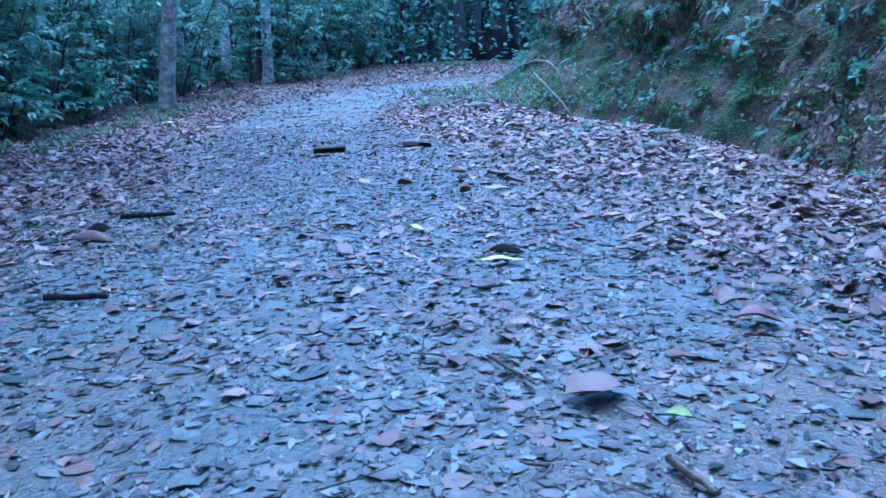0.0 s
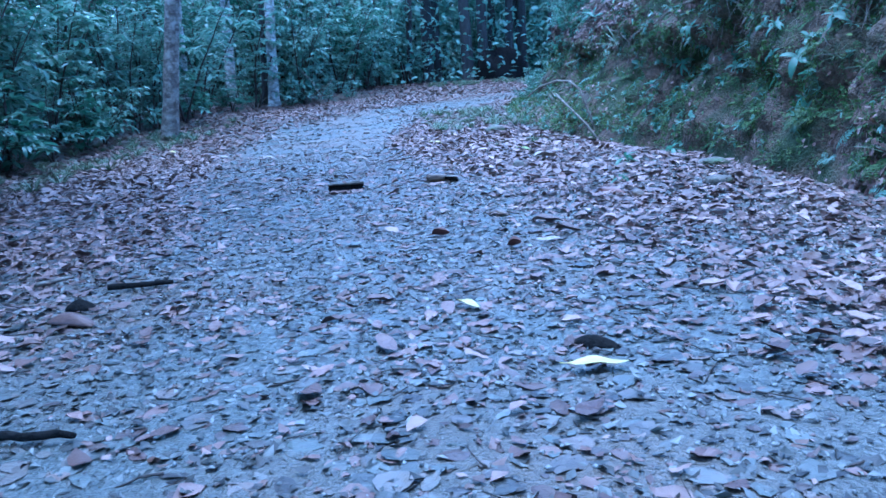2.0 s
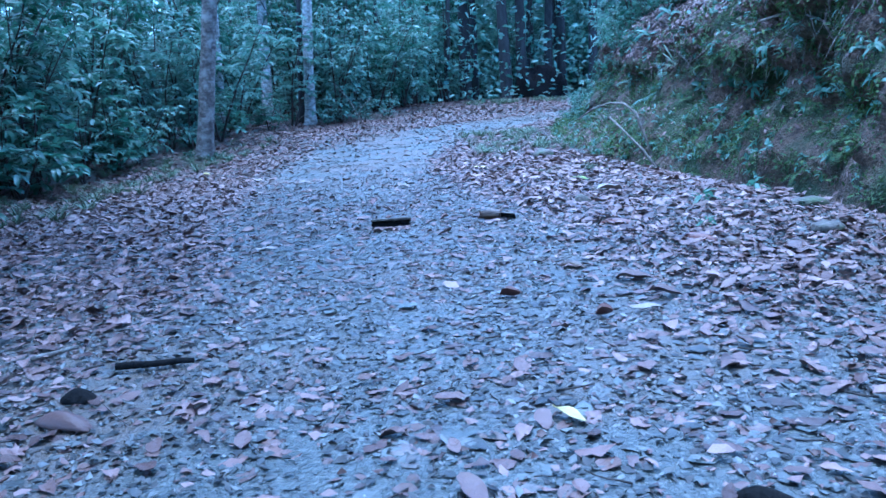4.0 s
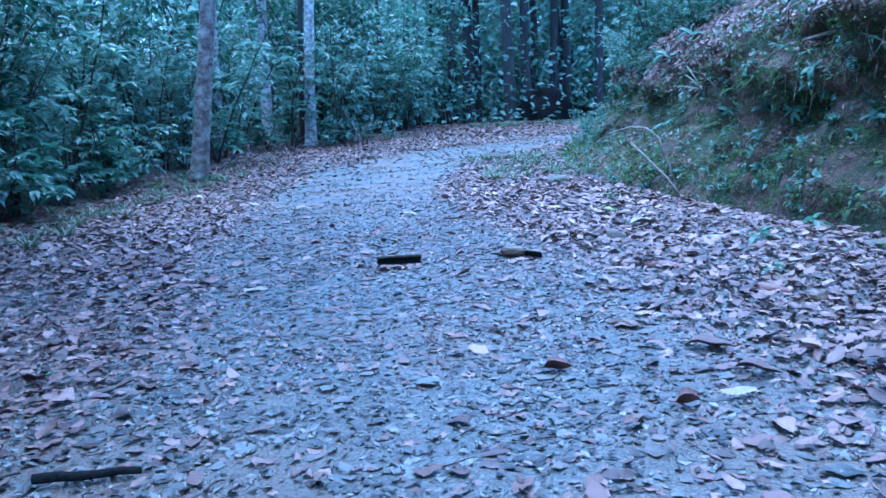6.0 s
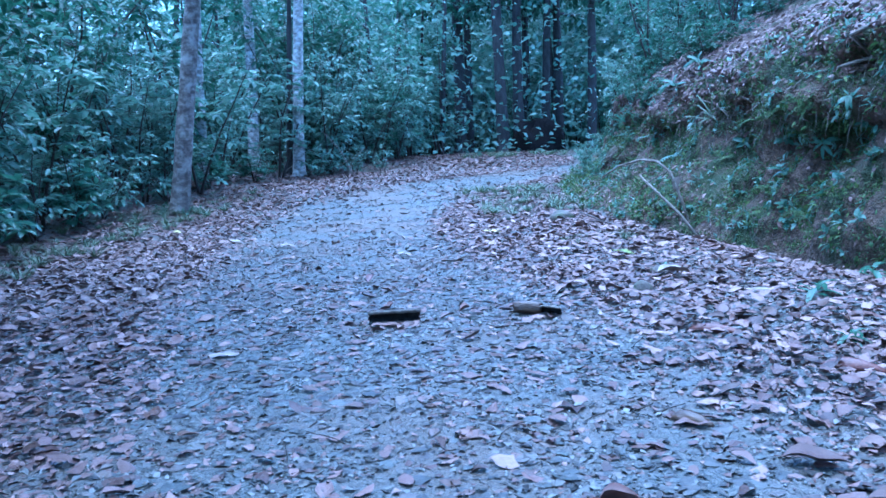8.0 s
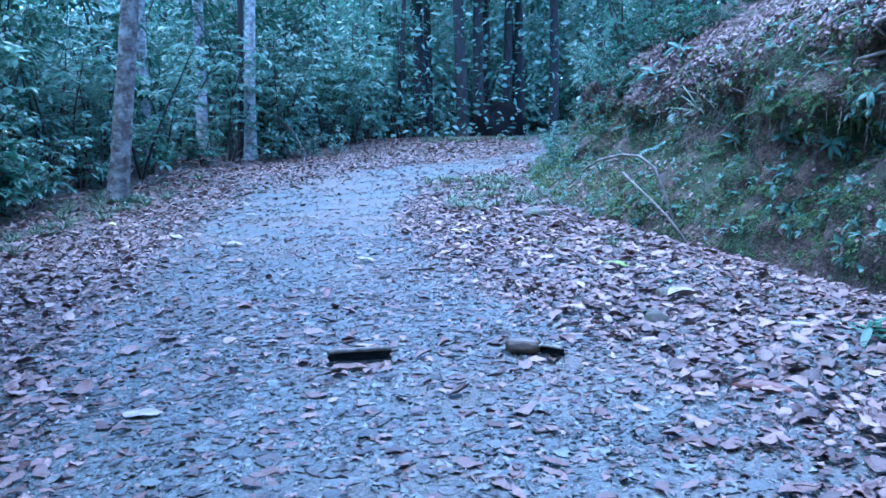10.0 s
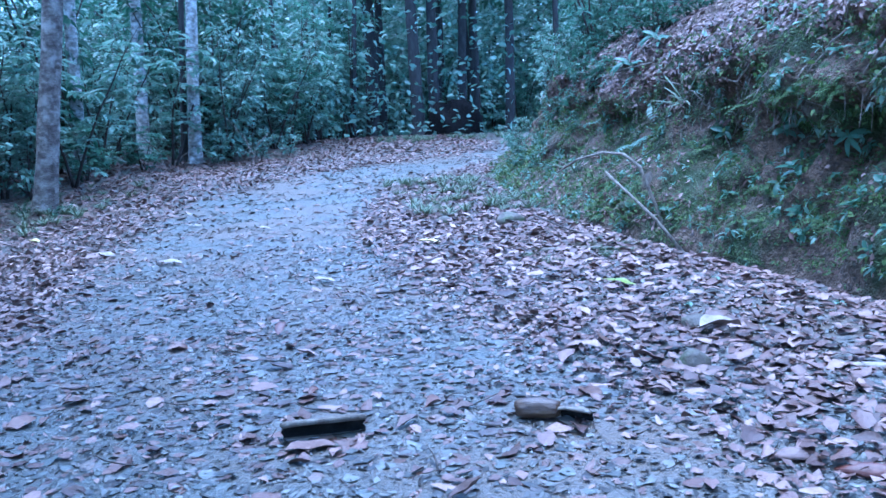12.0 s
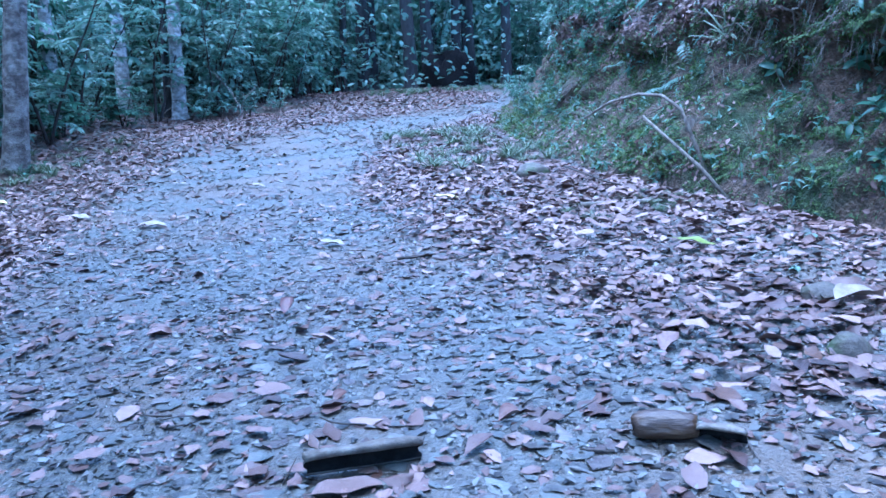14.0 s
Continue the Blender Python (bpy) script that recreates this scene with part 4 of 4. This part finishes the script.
ov = np.stack([ov[..., 0] * np.cos(a)[:, None] - ov[..., 1] * np.sin(a)[:, None] * 0.7, ov[..., 0] * np.sin(a)[:, None] + ov[..., 1] * np.cos(a)[:, None] * 0.7, ov[..., 2]], -1)
ov = ov * s[:, None, None] + np.stack([x, y, land(x, y) + s * 0.3], 1)[:, None]
of = np.array([(0, 1, 4), (1, 2, 4), (2, 3, 4), (3, 0, 4), (1, 0, 5), (2, 1, 5), (3, 2, 5), (0, 3, 5)])
tagged(new("grit", raw_mesh("grit", ov.reshape(-1, 3), (of[None] + (np.arange(n) * 6)[:, None, None]).reshape(-1, 3), PEBBLE)), "loose grey grit on the gravel road", "gravel", kind="stuff")
bits = []
for _ in range(900):
    x, y = RNG.uniform(-4, 3), 1 + 15 * RNG.uniform() ** 1.2
    ln, a = RNG.uniform(0.05, 0.22), RNG.uniform(0, 6.28)
    c = bend((x, y, float(land(x, y)) + 0.008), (math.cos(a), math.sin(a), RNG.normal(0, 0.08)), ln, 4, 0.14)
    bits.append(tube(c, np.linspace(0.004, 0.002, 5) * RNG.uniform(0.6, 1.5), 4))
v, f = join(bits)
tagged(new("twigs", raw_mesh("twigs", v, f, TWIG_DARK)), "small dark twigs scattered among fallen leaves", "twigs", kind="stuff")


# ---- single things on the road ----
def level(x, y):
    return float(land(x, y))


def curl(name, label, a, b, radius, arc, thick_, mat, inner=None, seed=0, turn=0.0, category="bark piece", point=0.2):
    """A piece of bark or husk curled round its length, with a thick rim: lies from a to b."""
    rng = np.random.default_rng(seed)
    L = math.hypot(b[0] - a[0], b[1] - a[1])
    m, k = 12, 10
    ang = np.linspace(-arc / 2, arc / 2, k) + turn
    vs = []
    for r in (1.0, 1 - thick_ / radius):
        for i in range(m):
            s = i / (m - 1)
            taper = 1 - point * abs(2 * s - 1) ** (4 if point < 0.5 else 2.2)
            for j, t in enumerate(ang):
                wob = 1 + 0.05 * math.sin(7 * s + j) + rng.normal(0, 0.015)
                vs.append(((s - 0.5) * L + 0.02 * L * math.sin(j * 1.7) * (abs(2 * s - 1) > 0.9), math.sin(t) * radius * r * taper * wob, math.cos(t) * radius * r * taper * wob))
    vs = np.array(vs)
    vs[:, 2] -= vs[:, 2].min() + 0.004
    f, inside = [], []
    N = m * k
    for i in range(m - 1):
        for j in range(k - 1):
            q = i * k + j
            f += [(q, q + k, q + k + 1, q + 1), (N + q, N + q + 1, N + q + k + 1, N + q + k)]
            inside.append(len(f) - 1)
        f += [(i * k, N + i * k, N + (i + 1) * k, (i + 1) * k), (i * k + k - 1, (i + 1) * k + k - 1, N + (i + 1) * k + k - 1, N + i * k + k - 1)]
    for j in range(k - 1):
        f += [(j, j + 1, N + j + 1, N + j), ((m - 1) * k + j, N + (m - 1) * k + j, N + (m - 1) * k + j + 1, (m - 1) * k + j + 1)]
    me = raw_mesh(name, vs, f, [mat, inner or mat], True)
    # inner faces get the second material; a near-black one paints the hollow's shade
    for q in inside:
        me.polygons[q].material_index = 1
    ob = tagged(new(name, me), label, category)
    x, y = (a[0] + b[0]) / 2, (a[1] + b[1]) / 2
    ob.matrix_basis = pose(x, y, level(x, y) + 0.004, 0, 0, math.degrees(math.atan2(b[1] - a[1], b[0] - a[0])))
    return ob


def one_leaf(label, a, b, ratio, mat, droop=0.0, fold=0.1, lift=0.03, seed=0, name="fallen_leaf"):
    """A single leaf with a short stalk, from its stalk a to its tip b."""
    L = math.hypot(b[0] - a[0], b[1] - a[1])
    v, f = blades([(-L / 2, 0, 0)], [(1, 0, 0)], [(0, 0, 1)], L, L * ratio, droop, fold, 7)
    v[:, 2] += 0.006 * np.sin(v[:, 0] * 40 + seed) + 0.005 * np.sin(v[:, 1] * 55 + seed)
    v, f = join([(v, f), tube([(-L / 2 - 0.025, 0.006, v[0, 2]), (-L / 2, 0, v[0, 2]), (-L / 2 + 0.02, 0, v[0, 2])], [0.002, 0.002, 0.0015], 4)])
    v[:, 2] -= v[:, 2].min()
    ob = tagged(new(name, raw_mesh(name, v, f, mat, True)), label, "leaf")
    x, y = (a[0] + b[0]) / 2, (a[1] + b[1]) / 2
    ob.matrix_basis = pose(x, y, level(x, y) + lift, 0, 0, math.degrees(math.atan2(b[1] - a[1], b[0] - a[0])))
    return ob


def stone(label, x, y, w, d, h, seed):
    rng = np.random.default_rng(seed)
    bm = bmesh.new()
    bmesh.ops.create_icosphere(bm, subdivisions=3, radius=1)
    off = rng.uniform(0, 50, 3)
    for vert in bm.verts:
        c = vert.co
        r = 1 + 0.22 * noise.noise(c * 1.1 + Vector(off)) + 0.06 * noise.noise(c * 3.1 + Vector(off))
        vert.co = Vector((c.x * w / 2 * r, c.y * d / 2 * r, max(c.z, -0.45) * h * 0.62 * r))
    me = bpy.data.meshes.new("stone")
    bm.to_mesh(me)
    bm.free()
    me.materials.append(STONE)
    me.polygons.foreach_set("use_smooth", np.ones(len(me.polygons), dtype=bool))
    ob = tagged(new("stone", me), label, "stone")
    ob.matrix_basis = pose(x, y, level(x, y) + h * 0.2, 0, 0, rng.uniform(0, 360))
    return ob


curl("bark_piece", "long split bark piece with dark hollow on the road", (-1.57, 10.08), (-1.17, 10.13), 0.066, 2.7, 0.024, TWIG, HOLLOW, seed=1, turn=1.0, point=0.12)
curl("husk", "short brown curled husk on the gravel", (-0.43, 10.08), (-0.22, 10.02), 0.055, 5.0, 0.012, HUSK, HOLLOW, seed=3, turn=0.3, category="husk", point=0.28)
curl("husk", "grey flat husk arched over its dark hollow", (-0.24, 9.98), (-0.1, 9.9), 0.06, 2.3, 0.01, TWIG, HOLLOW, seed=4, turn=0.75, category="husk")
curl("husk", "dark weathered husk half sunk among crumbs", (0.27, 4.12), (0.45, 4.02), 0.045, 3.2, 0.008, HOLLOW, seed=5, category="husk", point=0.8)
curl("husk", "brown domed husk resting on the road", (0.12, 7.55), (0.29, 7.41), 0.05, 2.7, 0.006, HUSK, seed=6, category="husk", point=0.8)
curl("husk", "pale tan husk on dark litter", (-2.28, 4.9), (-2.0, 4.79), 0.065, 2.5, 0.006, LITTER_ONE, seed=7, category="husk", point=0.8)
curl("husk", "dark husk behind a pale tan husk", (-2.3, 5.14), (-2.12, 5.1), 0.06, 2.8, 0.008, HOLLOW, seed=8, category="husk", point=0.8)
curl("husk", "rolled brown husk among verge leaves", (0.49, 9.32), (0.69, 9.26), 0.05, 2.4, 0.006, LITTER_ONE, seed=9, category="husk", point=0.8)
curl("husk", "twisted dark husk on the leaf-strewn verge", (0.66, 9.15), (0.95, 8.98), 0.05, 2.8, 0.008, RUST, seed=10, category="husk", point=0.8)
curl("husk", "long pale rolled husk beside a seedling", (1.38, 10.3), (1.68, 10.14), 0.03, 3.0, 0.005, PALE, seed=11, category="husk", point=0.8)
curl("husk", "dark split husk lying on verge leaves", (1.1, 8.22), (1.38, 8.05), 0.06, 2.8, 0.008, RUST, seed=12, category="husk", point=0.8)
curl("husk", "small tan pod on the verge litter", (1.38, 7.95), (1.5, 7.8), 0.06, 3.6, 0.01, HUSK, seed=13, category="husk", point=0.8)
one_leaf("half-round pale bleached leaf on the road", (-2.62, 9.36), (-2.38, 9.34), 0.5, PALE, -0.04, 0.08, 0.014, 1)
one_leaf("flat brown leaf under a split bark piece", (-1.55, 9.97), (-1.3, 10.01), 0.4, LITTER_ONE, 0.02, 0.1, 0.008, 24)
one_leaf("small upright dry leaf on the road", (-1.5, 10.78), (-1.44, 10.82), 0.8, RUST, -0.2, 0.5, 0.012, 25)
one_leaf("reddish cupped leaf on damp gravel", (-0.86, 10.35), (-0.77, 10.37), 0.8, RUST, -0.15, 0.6, 0.012, 26)
one_leaf("bright yellow elongated fallen leaf", (0.2, 3.8), (0.44, 3.8), 0.36, YELLOW, 0.03, 0.15, 0.03, 2)
one_leaf("small pale yellow leaf on grey gravel", (-0.18, 4.8), (-0.08, 4.67), 0.42, YELLOW, 0.05, 0.1, 0.02, 3)
one_leaf("rust-brown upturned leaf on the gravel", (-0.34, 6.66), (-0.2, 6.63), 0.55, RUST, -0.1, 0.6, 0.015, 4)
one_leaf("dark red upturned dry leaf", (0.17, 6.17), (0.27, 6.15), 0.7, RUST, -0.15, 0.7, 0.015, 5)
one_leaf("pale narrow leaf lying flat on gravel", (0.36, 6.22), (0.56, 6.26), 0.3, PALE, 0.05, 0.1, 0.02, 6)
one_leaf("yellow leaf on the verge litter", (-0.53, 16.7), (-0.25, 16.55), 0.4, YELLOW, 0.05, 0.2, 0.03, 7)
one_leaf("fresh lime green fallen leaf", (0.84, 12.87), (1.06, 12.68), 0.42, LIME, 0.1, 0.2, 0.05, 8)
for i, (ax, ay, bx, by) in enumerate([(-3.9, 16.76, -3.54, 16.6), (-3.06, 19.65, -2.8, 19.51), (-1.75, 14.55, -1.52, 14.44), (-4.34, 20.35, -4.07, 20.3), (-5.09, 17.95, -4.73, 17.72)]):
    one_leaf("bleached leaf lying on the gravel", (ax, ay), (bx, by), 0.45, PALE, 0.05, 0.1, 0.02, 10 + i)
one_leaf("yellow leaf fallen among brown leaves", (-6.61, 19.42), (-6.36, 19.27), 0.5, YELLOW, 0.05, 0.2, 0.03, 16)
one_leaf("large pale curled leaf beside a stone", (0.91, 11.05), (1.24, 11.16), 0.45, PALE, 0.1, 0.25, 0.04, 17)
one_leaf("large grey-brown lobed leaf on crumbs", (0.37, 2.12), (0.56, 2.18), 0.8, LITTER_ONE, 0.05, 0.2, 0.02, 18)
one_leaf("small yellow-green leaf on the gravel", (0.62, 1.99), (0.68, 1.94), 0.5, LIME, 0.2, 0.4, 0.02, 19)
one_leaf("reddish-brown leaf standing on edge", (-1.85, 12.3), (-1.82, 12.5), 0.4, RUST, -0.3, 0.6, 0.02, 20)
one_leaf("orange-brown leaf on damp litter", (1.08, 2.75), (1.25, 2.7), 0.6, RUST, 0.1, 0.3, 0.02, 21)
one_leaf("broad dry tan leaf on the gravel", (0.54, 6.58), (0.74, 6.49), 0.5, LITTER_ONE, 0.1, 0.3, 0.02, 22)
one_leaf("broad pale brown leaf on grit", (0.42, 6.98), (0.66, 6.9), 0.5, LITTER_ONE, 0.05, 0.2, 0.02, 23)
stone("mossy rounded stone at the verge", 0.85, 17.7, 0.42, 0.32, 0.2, 31)
stone("small grey stone on the verge", -0.02, 18.66, 0.28, 0.22, 0.14, 32)
stone("flat pale stone among verge leaves", 1.0, 11.3, 0.24, 0.2, 0.13, 33)
stone("tan half-buried stone in the leaves", 0.67, 10.56, 0.2, 0.17, 0.12, 34)
stone("mossy stone beside the drain", 2.55, 9.2, 0.32, 0.24, 0.1, 35)
stone("grey stone in the verge litter", 2.2, 8.0, 0.26, 0.2, 0.09, 36)
for label, a, b, r, mat in [("dark damp stick lying on the litter", (-2.22, 5.5), (-1.86, 5.57), 0.02, HOLLOW), ("dark broken stick on the gravel", (-1.75, 3.42), (-1.46, 3.4), 0.017, HOLLOW),
                            ("reddish stick among trodden leaves", (0.55, 1.72), (0.61, 1.56), 0.012, HUSK), ("thin forked stick on leaf crumbs", (0.17, 2.46), (0.29, 2.22), 0.007, TWIG_DARK),
                            ("short brown stick on the road", (-1.1, 13.47), (-0.8, 13.55), 0.013, TWIG_DARK), ("brown stick half buried in litter", (-2.75, 5.7), (-2.6, 5.9), 0.014, TWIG)]:
    c = np.stack([np.linspace(a[0], b[0], 6), np.linspace(a[1], b[1], 6) + 0.01 * np.sin(np.arange(6) * 2.0), np.linspace(0, 0, 6) + level(*a) + r * 0.9 + 0.018], 1)
    stick("stick", label, c, r, r * 0.7, mat)

# seedlings and grass by the road
for x, y, size, j in [(1.7, 9.75, 0.9, 1), (2.4, 10.3, 0.9, 1), (1.41, 8.6, 0.6, 1), (1.2, 11.9, 0.6, 3), (1.7, 12.6, 0.7, 3), (2.1, 11.5, 0.6, 3), (-6.9, 22.3, 0.9, 2), (-7.3, 22.2, 0.9, 2), (-7.2, 12.8, 1.0, 1), (-2.9, 6.9, 0.5, 3)]:
    c = copy_thing(SPRIGS[j], pose(x, y, level(x, y), 0, 0, 50 * x))
    c.scale = (size, size, size)
    tagged(c, "pale green seedling rooted in verge litter", "plant", "verge seedlings")
verge = tuft("grass_tuft", "low green grass tuft on the leafy verge", "verge grass", GRASS, 34, 0.26, 71)
verge.location = (0.4, 21.0, level(0.4, 21.0))
for _ in range(170):
    if RNG.uniform() < 0.5:
        x, y = RNG.normal(0.5, 0.55), RNG.uniform(18.8, 25.5)
    else:
        y = RNG.uniform(11, 27)
        x = wood(y) + RNG.uniform(-0.5, 1.6)
    if x < lip(y) + 0.5:
        put(verge, x, y, RNG.uniform(0.6, 1.4))
for _ in range(46):
    x, y = RNG.uniform(0.5, 2.1), RNG.normal(14.7, 0.35)
    put(verge, x, y, RNG.uniform(0.25, 0.5))
for _ in range(70):
    y = RNG.uniform(9, 24)
    put(verge, wood(y) + RNG.uniform(-0.2, 1.3), y, RNG.uniform(0.5, 1.1))
for _ in range(40):
    x, y = RNG.uniform(-1, 6), RNG.uniform(43, 47)
    put(verge, x, y, RNG.uniform(1, 2))
v, f = blades([(0, 0, 0), (0.02, 0, 0.02)], [(-0.2, -0.1, -1), (0.15, 0, -1)], [(0, -1, 0.2), (0.3, -1, 0.2)], [0.21, 0.16], [0.12, 0.08], 0.25, 0.3, 5)
hang = tagged(new("fallen_leaf", raw_mesh("fallen_leaf", v, f, PALE, True)), "bleached curled leaf hung on a thin branch", "leaf")
hang.location = (2.58, 16.78, 1.04)
